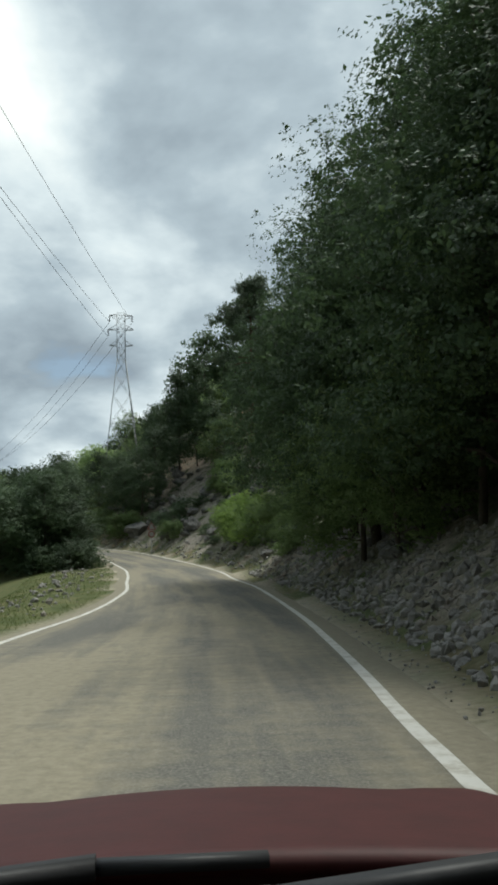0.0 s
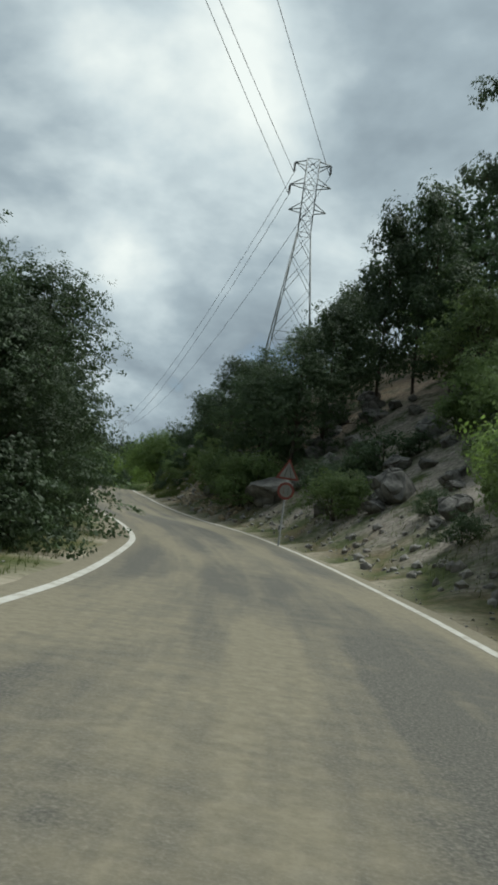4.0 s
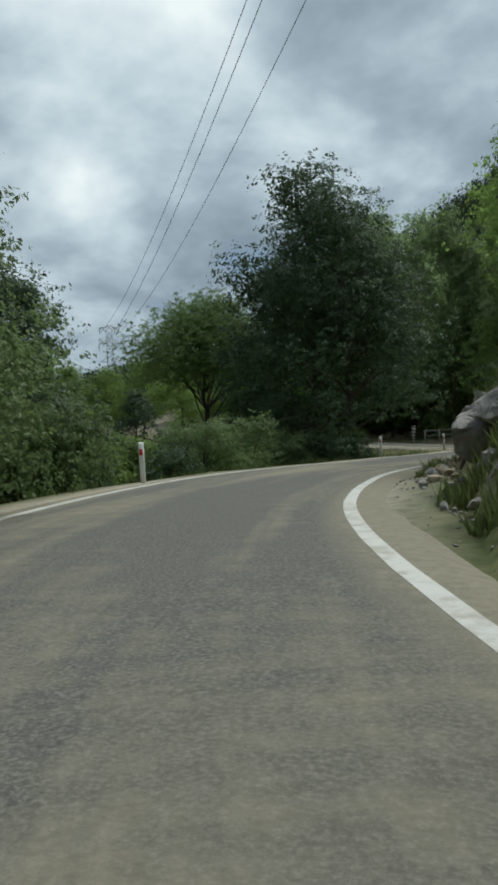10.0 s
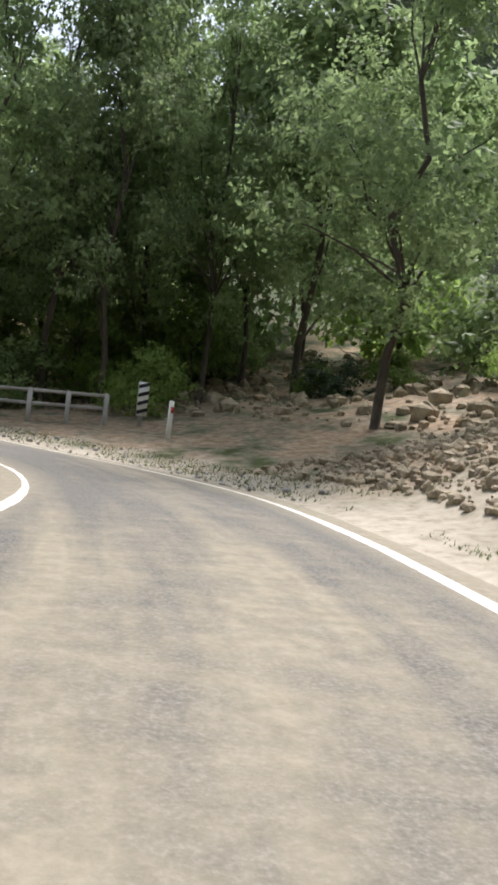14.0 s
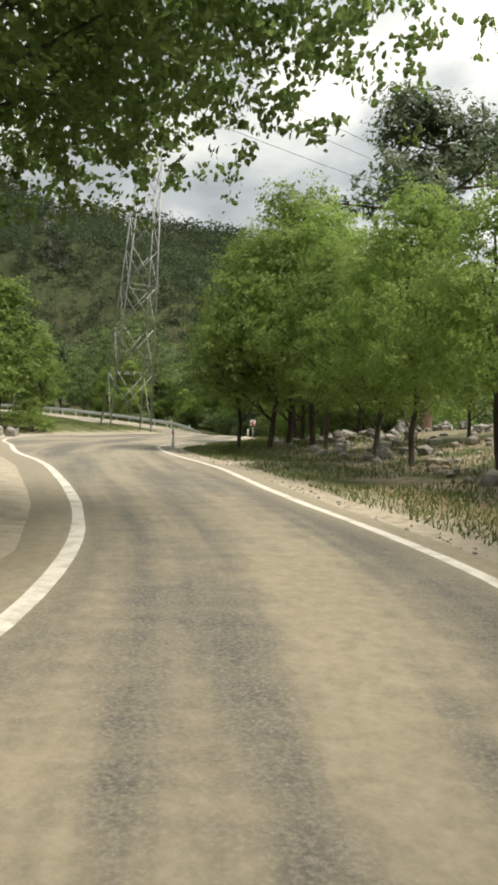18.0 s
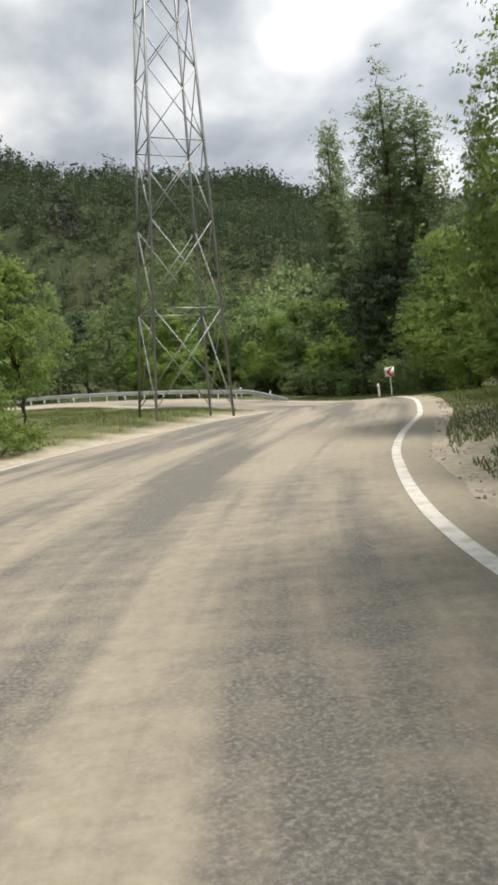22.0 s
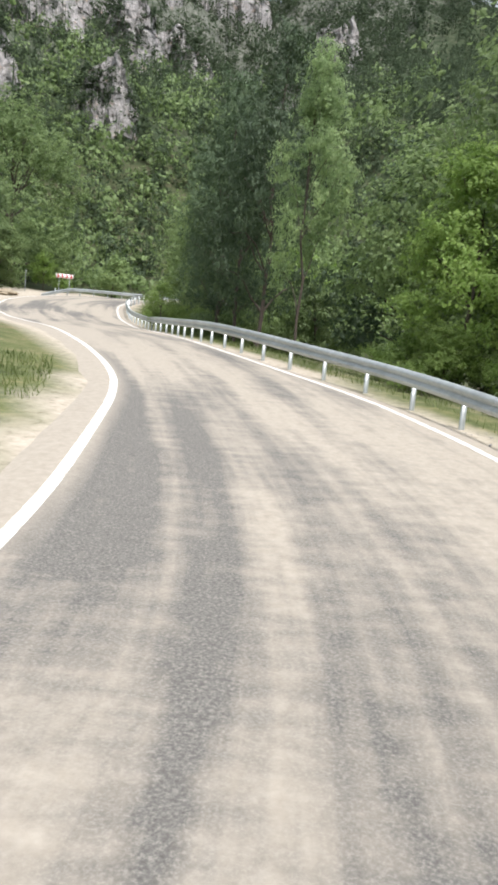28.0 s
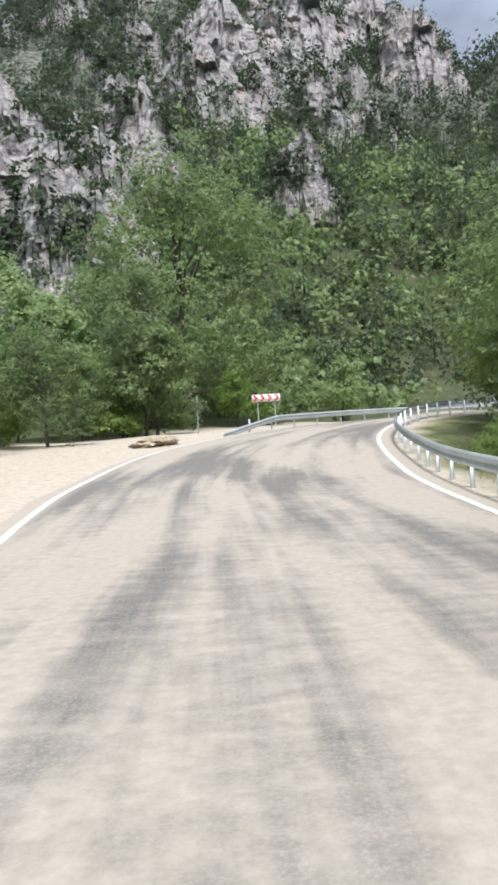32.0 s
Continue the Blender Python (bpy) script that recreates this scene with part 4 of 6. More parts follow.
# ---- trees, stretch by stretch ----
# the dark wooded slope over the first bend
belt(["oak_a", "oak_b"], 10, 40, 4.3, 9, 18, 0.95, 1.3, 2.1)
belt(["oak_a", "oak_b"], -14, 46, 7, 15, 20, 1.0, 1.35, 2.8)
belt(["bush_a", "bush_b", "oak_c"], 16, 44, 3.0, 6, 12, 0.7, 1.1, 1.6)
belt(["oak_a", "oak_b"], -10, 64, 14, 34, 30, 1.0, 1.3, 3.4)
belt(["oak_a", "oak_b", "oak_c"], 64, 140, 20, 50, 36, 0.8, 1.1, 4)
belt(["bush_a", "bush_b", "bush_a"], 44, 54, 5, 10, 5, 0.7, 1.0, 1.6)
belt(["bush_b", "bush_b", "bush_a"], 60, 108, 4.5, 11, 16, 0.5, 0.9, 1.6)
belt(["oak_a", "oak_b", "oak_c"], 72, 96, 11, 22, 10, 0.6, 0.8, 3.2)
plant("pine_a", 0.6, 84.8, (26.6 - ground_at(0.6, 84.8)) / 12.5, "lone old pine on the rocky slope", turn=60, slim=0.62)
for x, y, k, top in ((3.4, 60.5, "oak_a", 8.6), (3.6, 54.0, "oak_c", 6.6),
                     (-38.3, 106.4, "oak_c", 6.6), (-15.4, 93.4, "oak_a", 8.4), (-13.6, 90.0, "oak_b", 8.2), (-17.6, 97.6, "oak_a", 9.4), (-19.6, 101.9, "oak_b", 8.4), (-36.0, 93.0, "oak_c", 8.0),
                     (-40.5, 121.4, "oak_a", 2.6), (-44.5, 127.3, "oak_a", 2.0), (-16.5, 119.0, "oak_a", 11.5)):
    plant_to(k, x, y, top)
for x, y, k, top in ((-7.4, 90.8, "oak_b", 17.6), (-5.4, 90.4, "oak_b", 18.8), (-9.8, 93.6, "oak_a", 13.6), (-13.0, 102.4, "oak_a", 9.4)):
    plant_to(k, x, y, top, 0.58)
for s, off, c in ((85, 2.6, 1.2), (89, 2.8, 1.0), (93, 4.0, 0.8), (103, -2.6, 1.2), (99, -2.8, 1.3), (94, -2.6, 1.1), (90, -2.8, 1.2), (86, -2.6, 1.0), (81, -2.8, 1.1)):
    plant_by("bush_a", s, off, c)
plant_by("oak_b", 84.5, 4.8, 0.62)
plant_by("oak_a", 88.5, 4.6, 0.66)
plant_by("oak_a", 86, 7, 0.8)
plant_by("bush_a", 92, 3.2, 1.1)
for x, y, k, top in ((-30.9, 89.4, "oak_c", 10.4), (-35.4, 97.2, "oak_c", 8.8), (-28.6, 84.0, "oak_c", 9.4), (-33.6, 99.0, "oak_c", 9.0), (-36.2, 105.4, "oak_c", 7.8), (-39.0, 110.4, "oak_c", 7.6)):
    plant_to(k, x, y, top, 0.68)
# thicket at the foot of the slope, over the broken bank
for s, off, k, c in ((56, 3.6, "bush_c", 1.15), (58, 4.4, "bush_c", 1.3), (60, 3.8, "bush_a", 1.3), (54, 4.6, "bush_a", 1.4), (62, 4.8, "bush_c", 1.1), (84, 3.0, "bush_a", 1.3), (80, 4.6, "bush_b", 1.3), (77, 6.0, "bush_b", 1.4), (71, 8.5, "bush_a", 1.2), (74, 9.5, "bush_a", 1.4), (68, 10, "bush_b", 1.4)):
    plant_by(k, s, off, c)
belt(["bush_b", "bush_b", "bush_a"], 99, 120, 1.6, 6, 44, 0.25, 0.6, 0.6)
for x, y, k, top, slim in ((4.6, 35.4, "oak_b", 14.0, 0.95), (7.4, 40.0, "oak_b", 16.5, 0.95), (4.8, 30.4, "oak_a", 12.0, 1.0), (5.4, 25.4, "oak_b", 13.0, 1.0), (8.0, 29.0, "oak_b", 17.5, 1.0), (8.5, 21.0, "oak_b", 16.0, 1.0)):
    plant_to(k, x, y, top, slim)
# left side, falling away
belt(["oak_a"], 60, 80, -9, -2.8, 20, 0.55, 0.8, 1.8)
belt(["bush_b"], 58, 82, -6, -2.3, 34, 1.2, 2.0, 1.1)
belt(["bush_b", "bush_b", "bush_a"], 44, 76, 2.8, 9, 24, 0.6, 1.1, 1.4)
belt(["oak_c", "oak_a"], 76, 104, -12, -5.5, 10, 0.6, 0.8, 2.4)
belt(["bush_a", "bush_b"], 104, 128, -15, -5.5, 12, 0.8, 1.1, 2.2)
belt(["bush_a", "bush_c", "bush_a"], 116, 140, -14, -5, 16, 0.7, 1.0, 1.8)
belt(["oak_a", "oak_c", "wood_b"], -14, 60, -26, -12, 16, 0.7, 0.95, 4)
belt(["oak_a", "oak_c", "wood_b"], 76, 104, -40, -14, 16, 0.7, 1.0, 4)
belt(["bush_a", "bush_b", "bush_a"], 110, 141, -9, -3.4, 40, 0.85, 1.25, 1.4)
belt(["oak_a", "bush_a", "oak_c"], 116, 142, -24, -10, 16, 0.3, 0.45, 2.4)
for x, y, k, top, slim in ((-33.6, 108.6, "oak_c", 4.6, 1.2), (-37.0, 114.0, "oak_c", 5.4, 1.0), (-36.5, 110.8, "oak_c", 4.6, 1.1), (-37.0, 118.6, "oak_a", 4.8, 1.0)):
    plant_to(k, x, y, top, slim)
# second bend: slope on the right, wood straight ahead
belt(["young_a", "young_b", "oak_c"], 114, 128, 4.0, 8, 6, 0.8, 1.0, 2.2)
belt(["young_b", "wood_a", "wood_b", "young_a"], 126, 150, 8, 24, 20, 0.8, 1.1, 2.6)
belt(["wood_a", "wood_b"], 144, 170, 6.5, 17, 19, 0.9, 1.25, 2.2)
belt(["wood_a", "wood_b"], 138, 172, 17, 40, 20, 0.8, 1.05, 3.4)
belt(["bush_a", "bush_b", "bush_c"], 138, 172, 11, 26, 34, 0.9, 1.5, 1.6)
belt(["young_a", "young_b", "bush_c"], 144, 168, 7, 15, 18, 0.4, 0.75, 1.6)
belt(["bush_c", "bush_a", "young_a", "bush_c"], 156, 172, 6.5, 16, 20, 0.6, 1.05, 1.5)
for s, off, k, c in ((126, 5.0, "young_b", 1.3), (129, 3.9, "young_b", 1.2), (132, 5.5, "young_a", 1.35), (123.5, 4.4, "young_a", 1.0), (136, 7.5, "young_b", 1.3), (126.5, 2.2, "young_b", 0.62), (125.2, 1.9, "bush_c", 0.5), (127.6, 2.6, "bush_c", 0.6)):
    plant_by(k, s, off, c)
for x, y, k, c in ((-31.8, 141.0, "oak_b", 1.2), (-29.8, 137.6, "oak_b", 1.05), (-32.6, 144.0, "oak_b", 1.1), (-33.6, 136.4, "bush_a", 1.2), (-35.5, 139.5, "bush_a", 1.3), (-35.0, 147.4, "oak_b", 0.85), (-31.6, 134.6, "bush_a", 0.9)):
    plant(k, x, y, c)
# young planes along the right of the third stretch
for x, y, k, c in ((-45.6, 161.6, "young_a", 0.85), (-49, 161.6, "young_b", 0.8), (-52.4, 162.4, "young_a", 0.9), (-55.7, 162.4, "young_b", 0.82), (-59, 163.4, "young_a", 1.2), (-62.5, 163.8, "young_b", 1.25), (-66.0, 165.6, "young_a", 1.2), (-69.5, 167.2, "young_b", 1.15), (-42, 162.5, "young_b", 0.72), (-39, 160.6, "bush_a", 1.2)):
    plant(k, x, y, c)
plant("pine_a", -66, 172, 1.24)
plant("plane", -40.2, 149.0, 1.0, turn=95, slim=1.0)
for x, y, k, top in ((-22.3, 123.0, "young_b", 5.2), (-21.6, 126.2, "young_b", 6.0), (-20.6, 129.6, "young_a", 5.6)):
    plant_to(k, x, y, top, 0.9)
for x, y, k, top in ((-25.0, 158.6, "wood_a", 14.4), (-22.0, 161.6, "wood_b", 14.6), (-23.4, 157.4, "wood_b", 12.4), (-20.4, 158.6, "wood_a", 13.2), (-18.6, 161.4, "wood_b", 13.6), (-36.8, 160.6, "young_b", 8.0), (-33.6, 159.2, "young_b", 7.0)):
    plant_to(k, x, y, top, 0.75)
plant_to("young_a", -75.6, 168.8, 8.8, 0.9)
plant_to("young_b", -62.8, 161.8, 7.4, 0.85)
plant_to("young_a", -60.0, 162.0, 7.4)
belt(["bush_a", "bush_c", "oak_c"], 206, 236, 9, 16, 14, 0.6, 1.0, 2.0)
belt(["oak_c", "young_b", "bush_c"], 172, 192, 8, 20, 10, 0.5, 0.7, 3)
belt(["oak_c", "wood_a", "young_b"], 192, 206, 9, 22, 10, 0.8, 1.0, 3)
belt(["oak_c", "young_b", "wood_a"], 204, 220, 5.5, 12, 8, 0.8, 1.05, 2.4)
# lay-by and the far side of the pylon
for x, y, k, c in ((-85, 150, "young_a", 1.35), (-88.5, 153.5, "young_b", 1.3), (-90.5, 150, "young_a", 1.35), (-84, 146, "young_b", 1.3), (-92.5, 156.5, "young_b", 0.8), (-81, 148, "bush_c", 1.2), (-95, 152, "oak_c", 1.1), (-89, 146.5, "young_b", 1.3), (-86.5, 155.5, "bush_c", 0.9)):
    plant(k, x, y, c)
belt(["young_a", "oak_c"], 196, 216, -30, -18, 8, 0.9, 1.2, 3)
belt(["oak_c", "oak_a", "young_a"], 222, 262, -40, -16, 14, 0.9, 1.2, 3)
# poplars and thicket round the next bend
for x, y, k, top, slim in ((-123.8, 183.2, "poplar_b", 20.4, 0.95), (-125.4, 186.4, "poplar_a", 15.6, 0.8), (-112.3, 182.2, "poplar_a", 20.5, 1.1), (-114.6, 184.0, "poplar_b", 17.0, 1.0), (-110.2, 183.6, "poplar_b", 17.6, 1.1), (-108.4, 187.2, "poplar_a", 17.6, 0.75), (-118.6, 186.0, "poplar_b", 12.5, 1.0)):
    plant_to(k, x, y, top, slim)
for x, y, k, top in ((-95.2, 176.4, "young_c", 6.3), (-92.6, 175.4, "young_c", 2.4), (-96.4, 178.2, "young_c", 4.0), (-99.0, 179.4, "young_b", 6.2), (-97.5, 183.7, "oak_c", 7.2), (-101.5, 183.0, "oak_a", 8.6), (-104.6, 181.4, "oak_a", 7.2), (-112.5, 181.6, "oak_a", 8.0), (-115.6, 182.6, "oak_a", 9.0), (-134.3, 179.5, "oak_c", 8.2), (-130.2, 181.5, "young_b", 7.0), (-142.0, 171.4, "oak_c", 14.6), (-126.0, 182.0, "oak_c", 7.4), (-122.6, 181.6, "young_b", 6.2), (-90.4, 180.4, "oak_c", 8.0), (-93.2, 182.4, "oak_b", 9.6), (-128.0, 186.0, "oak_c", 8.6), (-121.0, 188.0, "oak_c", 8.6), (-138.0, 183.0, "oak_c", 8.4)):
    plant_to(k, x, y, top)
# tall oaks behind the guard rail
for x, y, k, top in ((-131.0, 187.0, "oak_c", 9.0), (-137.4, 187.0, "oak_a", 9.0), (-143.6, 182.4, "oak_c", 9.2), (-149.0, 177.4, "oak_a", 9.6), (-146.4, 166.4, "oak_c", 9.8), (-152.4, 163.8, "oak_a", 10.2)):
    plant_to(k, x, y, top)
for x, y, c in ((-103.2, 179.2, 1.1), (-108.2, 179.8, 1.2), (-113.8, 179.4, 1.0), (-118.6, 178.8, 1.2), (-124.2, 178.6, 1.3), (-129.6, 177.4, 1.2)):
    plant("bush_a", x, y, c)
belt(["oak_c", "young_a", "bush_c", "young_b"], 244, 266, 7, 18, 18, 0.6, 0.9, 2.4)
for x, y, k, top in ((-178.4, 142.0, "oak_c", 13.6), (-187.0, 138.0, "oak_c", 15.4), (-173.4, 145.6, "oak_c", 13.0),
                     (-196.6, 104.8, "oak_c", 25.8), (-174.0, 115.4, "oak_c", 9.0), (-175.1, 108.3, "oak_c", 8.0), (-181.3, 109.6, "oak_c", 8.6), (-171.5, 110.0, "young_b", 7.0), (-184.5, 113.0, "oak_c", 10.5)):
    plant_to(k, x, y, top)
for x, y, k, top in ((-156.0, 151.8, "oak_b", 14.4), (-150.2, 156.8, "oak_b", 14.6), (-145.4, 160.4, "wood_b", 13.0), (-160.4, 149.8, "oak_b", 11.6), (-153.4, 154.2, "oak_a", 12.0), (-167.6, 147.2, "oak_c", 11.6), (-174.4, 141.2, "oak_c", 8.4)):
    plant_to(k, x, y, top, 0.52)
plant_to("young_a", -155.6, 148.6, 3.6)
belt(["oak_c", "oak_c", "young_b"], 266, 284, 3.6, 14, 12, 0.8, 1.05, 2.6)
belt(["oak_c", "oak_a"], 284, 304, 6, 14, 8, 0.5, 0.7, 2.6)
belt(["bush_a", "bush_c"], 262, 312, 3.0, 6, 22, 0.55, 0.85, 1.6)
belt(["oak_c", "young_b", "young_a"], 300, 336, 6.0, 18, 20, 0.85, 1.1, 2.2)
belt(["wood_a", "oak_c", "wood_b", "young_b"], 312, 350, -22, -9, 18, 0.6, 0.85, 2.4)
belt(["wood_a", "oak_c", "wood_b"], 300, 356, -44, -20, 30, 0.7, 0.9, 3)
belt(["bush_a", "bush_c"], 300, 345, -14, -7, 10, 0.8, 1.2, 2)

# the low wood in the valley inside the bends
for k in range(34):
    x, y = rnd.uniform(-72, -44), rnd.uniform(112, 138)
    WOODLAND.append((rnd.choice(["oak_a", "oak_c", "oak_a"]), x, y, rnd.uniform(0.5, 0.75)))
woodland("woodland", "mixed broadleaf trees standing back from the road", WOODLAND)

# ---- distant pine woods on the mountains ----
def pine_pattern(seed, tall, wide, tufts):
    """A far pine: a stick and tiers of drooping sprays, narrowing upwards to a pointed or rounded top."""
    rng = np.random.default_rng(seed)
    tiers = 9
    q = (rng.integers(0, tiers, tufts) + rng.uniform(0.0, 0.45, tufts)) / tiers
    q = np.where(rng.random(tufts) < 0.3, q * 0.45, q)
    th = rng.uniform(0, 6.28, tufts)
    rad = wide * (1.08 - q) ** 0.8 * np.sqrt(rng.uniform(0.15, 1, tufts)) * (1 + 0.22 * np.sin(3 * th + seed) + 0.15 * np.sin(7 * q + 2 * th))
    c = np.stack([rad * np.cos(th), rad * np.sin(th), tall * (0.13 + 0.87 * q) - rad * 0.22], 1)
    size = wide * (0.34 if tufts < 30 else 0.25 if tufts < 70 else 0.19)
    v, f = leaf_cloud(rng, c, np.array([0.05, 0.05, 0.05]), tufts, size, 0.7)
    stick, sf = tube([(0, 0, -0.5), (0, 0, tall * 0.9)], (0.14, 0.03), 3)
    return join((v, f), (stick, sf[:6]))


def strew(name, label, patterns, x, y, size, seed, mat, z=None):
    rng = np.random.default_rng(seed)
    vs, fs, base = [], [], 0
    z = np.array([ground_at(p, q) for p, q in zip(x, y)]) if z is None else z
    pick = rng.integers(0, len(patterns), len(x))
    for k, (v0, f0) in enumerate(patterns):
        i = np.where(pick == k)[0]
        t = rng.uniform(0, 6.28, len(i))
        c, s, sc = np.cos(t)[:, None], np.sin(t)[:, None], size[i][:, None]
        px = (v0[:, 0] * c - v0[:, 1] * s) * sc + x[i][:, None]
        py = (v0[:, 0] * s + v0[:, 1] * c) * sc + y[i][:, None]
        pz = v0[:, 2] * sc * rng.uniform(0.8, 1.25, (len(i), 1)) + z[i][:, None] - 0.3
        vs.append(np.stack([px, py, pz], -1).reshape(-1, 3))
        fs.append((f0[None] + (np.arange(len(i)) * len(v0))[:, None, None] + base).reshape(-1, 4))
        base += len(i) * len(v0)
    tagged(new(name, mesh_of(name, np.concatenate(vs), np.concatenate(fs), mat, True)), label, "woods", kind="stuff")


def far_wood():
    """Woods on the far slopes: tufted pines nearer by, sparser shapes beyond."""
    rng = np.random.default_rng(5)
    n = 66000
    x, y = rng.uniform(-600, 140, n), rng.uniform(-190, 520, n)
    wide = rng.random(n) < 0.3
    x[wide], y[wide] = rng.uniform(-1150, 420, wide.sum()), rng.uniform(-300, 820, wide.sum())
    h, s, a, out, r, l, far, steep = height(x, y)
    gap = np.hypot(x + 100, y - 150)
    cliff = (y < 120) & (x < -180) & (gap < 470)
    keep = (far > 5) & (out > 30) & (fbm(x, y, 30, 3, 77) > np.where(cliff, -0.3, -0.62)) & ~((x > -60) & (y < 240))
    near = keep & (gap < 330)
    yon = keep & ~near & (rng.random(n) < 0.8)
    close = near & (gap < 230)
    near = near & ~close
    finest = [pine_pattern(20 + k, 10.0, 1.9, 80) for k in range(4)]
    fine = [pine_pattern(k, 10.0, 1.9, 46) for k in range(4)]
    rough = [pine_pattern(9 + k, 9.0, 2.3, 15) for k in range(3)]
    strew("slope_woods", "dark pines on the slope across the bend", finest, x[close], y[close], rng.uniform(0.5, 1.15, close.sum()), 6, NEEDLE_FAR)
    strew("far_woods", "dark pine woods climbing the mountain slopes", fine, x[near], y[near], rng.uniform(0.5, 1.15, near.sum()), 1, NEEDLE_FAR)
    strew("distant_woods", "dense pine woods covering the distant ridges", rough, x[yon], y[yon], rng.uniform(0.7, 1.3, yon.sum()), 2, NEEDLE_FAR)


far_wood()


def scrub():
    """Low broadleaf scrub on the lower slopes under the cliffs and along the valley sides."""
    rng = np.random.default_rng(15)
    n = 9000
    x, y = rng.uniform(-330, -150, n), rng.uniform(0, 330, n)
    h, s, a, out, r, l, far, steep = height(x, y)
    keep = (out > 24) & (far < np.where(y < 130, 60, 16)) & (far > 0.5) & (fbm(x, y, 22, 3, 41) > -0.1)
    x, y = x[keep][:2600], y[keep][:2600]
    pats = []
    for k in range(3):
        g = np.random.default_rng(50 + k)
        c = g.normal(0, 1, (26, 3)) * [0.9, 0.9, 0.6] + [0, 0, 1.1]
        pats.append(leaf_cloud(g, c, np.array([0.3, 0.3, 0.25]), 44, 0.36))
    strew("scrub", "low green scrub on the slopes under the cliffs", pats, x, y, rng.uniform(0.6, 1.9, len(x)), 7, LEAF_MID)


scrub()


# ---- limestone cliffs ----
def blocks(a, b, seed):
    """Random steps, block by block."""
    i, j = np.floor(a).astype(np.int64), np.floor(b).astype(np.int64)
    h = (i * 374761393 + j * 668265263 + seed * 974711) & 0x7FFFFFFF
    h = ((h ^ (h >> 13)) * 1274126177) & 0x7FFFFFFF
    return ((h ^ (h >> 16)) & 0xFFFF) / 65535.0 - 0.5


def crag(seed, wide, tall, deep):
    """A cliff of upright pillars, joints and ledges, as a broken face over a mass of rock."""
    n, m = 96, 84
    u, v = np.meshgrid(np.linspace(-1, 1, n), np.linspace(0, 1, m))
    x = u * wide / 2
    top = tall * (0.3 + 0.6 * np.cos(u * 1.45) + 0.5 * fbm(x + seed * 31, u * 0, wide / 4, 4, seed) + 0.13 * blocks((x + 50) / 3.3, u * 0, seed) + 0.04 * blocks((x + 50) / 1.1, u * 0, seed + 5))
    top = np.maximum(top, tall * 0.12)
    z = v * top
    warp = 2.2 * fbm(x, z, 6.0, 4, seed + 1)
    y = deep * (u**2 * 0.9 + 0.6 * v**1.5) - deep * 0.5
    pillars = np.abs(fbm(x + warp, z * 0.22, 3.4, 4, seed + 12))
    y = y + 3.4 * blocks((x + warp + 60) / 4.1, (z + 2 * warp) / 15, seed + 2) + 1.3 * blocks((x + warp + 40) / 1.9, (z + warp) / 6.2, seed + 3) + 0.4 * blocks((x + 30) / 0.9, (z + warp) / 1.6, seed + 4)
    y = y + 2.6 * fbm(x, z, 7, 5, seed + 7) + 5.5 * pillars + 0.5 * fbm(x, z, 1.4, 3, seed + 17)
    x = x + 1.2 * fbm(x, z, 4, 3, seed + 8)
    ix = np.arange(n * m).reshape(m, n)
    q = np.stack([ix[:-1, :-1], ix[:-1, 1:], ix[1:, 1:], ix[1:, :-1]], -1).reshape(-1, 4)
    front = np.stack([x, y, z], -1).reshape(-1, 3)
    back = np.stack([x[-1] * 0.9, np.full(n, deep * 1.5), z[-1] * 0.75], -1)
    low = np.stack([x[-1] * 0.9, np.full(n, deep * 1.5), np.zeros(n) - 6], -1)
    pts = np.concatenate([front, back, low])
    b0, b1 = n * m, n * m + n
    rim = [(ix[-1, k], ix[-1, k + 1], b0 + k + 1, b0 + k) for k in range(n - 1)] + [(b0 + k, b0 + k + 1, b1 + k + 1, b1 + k) for k in range(n - 1)]
    pts[:n, 2] -= 6
    return mesh_of("crag", pts, np.concatenate([q, rim]), LIMESTONE, True), front.reshape(m, n, 3)


CRAGS = [crag(k, 13 + 4 * k, 20 + 3 * (k % 3), 6 + k) for k in range(6)]
LEDGES = []


def place_crag(k, x, y, face, scale=1.0, sink=3.0):
    """face: the heading, to the left of +y, in which the cliff looks."""
    ob = tagged(new("cliff", CRAGS[k][0]), "pale grey limestone cliff with upright fissures", "cliff", "limestone cliffs", "structure")
    m = pose(x, y, ground_at(x, y) - sink * scale, 0, 0, face + 180) @ Matrix.Diagonal((scale, scale, scale, 1))
    ob.matrix_basis = m
    front = CRAGS[k][1]
    for _ in range(int(15 * scale + 5)):
        p = front[rnd.randrange(10, 83), rnd.randrange(4, 92)]
        LEDGES.append(tuple(m @ Vector(p)))
    return ob


for k, x, y, face, sc in ((3, -206, 70, -58, 1.25), (5, -214, 60, -50, 1.1), (2, -235, 62, -55, 0.9), (4, -268, 46, -55, 1.0), (5, -300, 34, -50, 1.3), (4, -340, 24, -50, 1.5), (3, -360, 8, -55, 1.7), (5, -400, -8, -50, 1.9), (2, -256, 78, -60, 0.7), (1, -290, 62, -60, 0.9), (5, -425, 10, -60, 1.6), (4, -380, 40, -60, 1.3)):
    place_crag(k, x, y, face, sc)
for _ in range(46):
    x, y = rnd.uniform(-450, -200), rnd.uniform(-60, 100)
    up = ground_at(x, y)
    if 10 < up < 150 and fbm(np.array([x]), np.array([y]), 60, 2, 5)[0] > -0.12:
        place_crag(rnd.randrange(6), x, y, rnd.uniform(-75, -35), rnd.uniform(0.35, 0.95), 4)
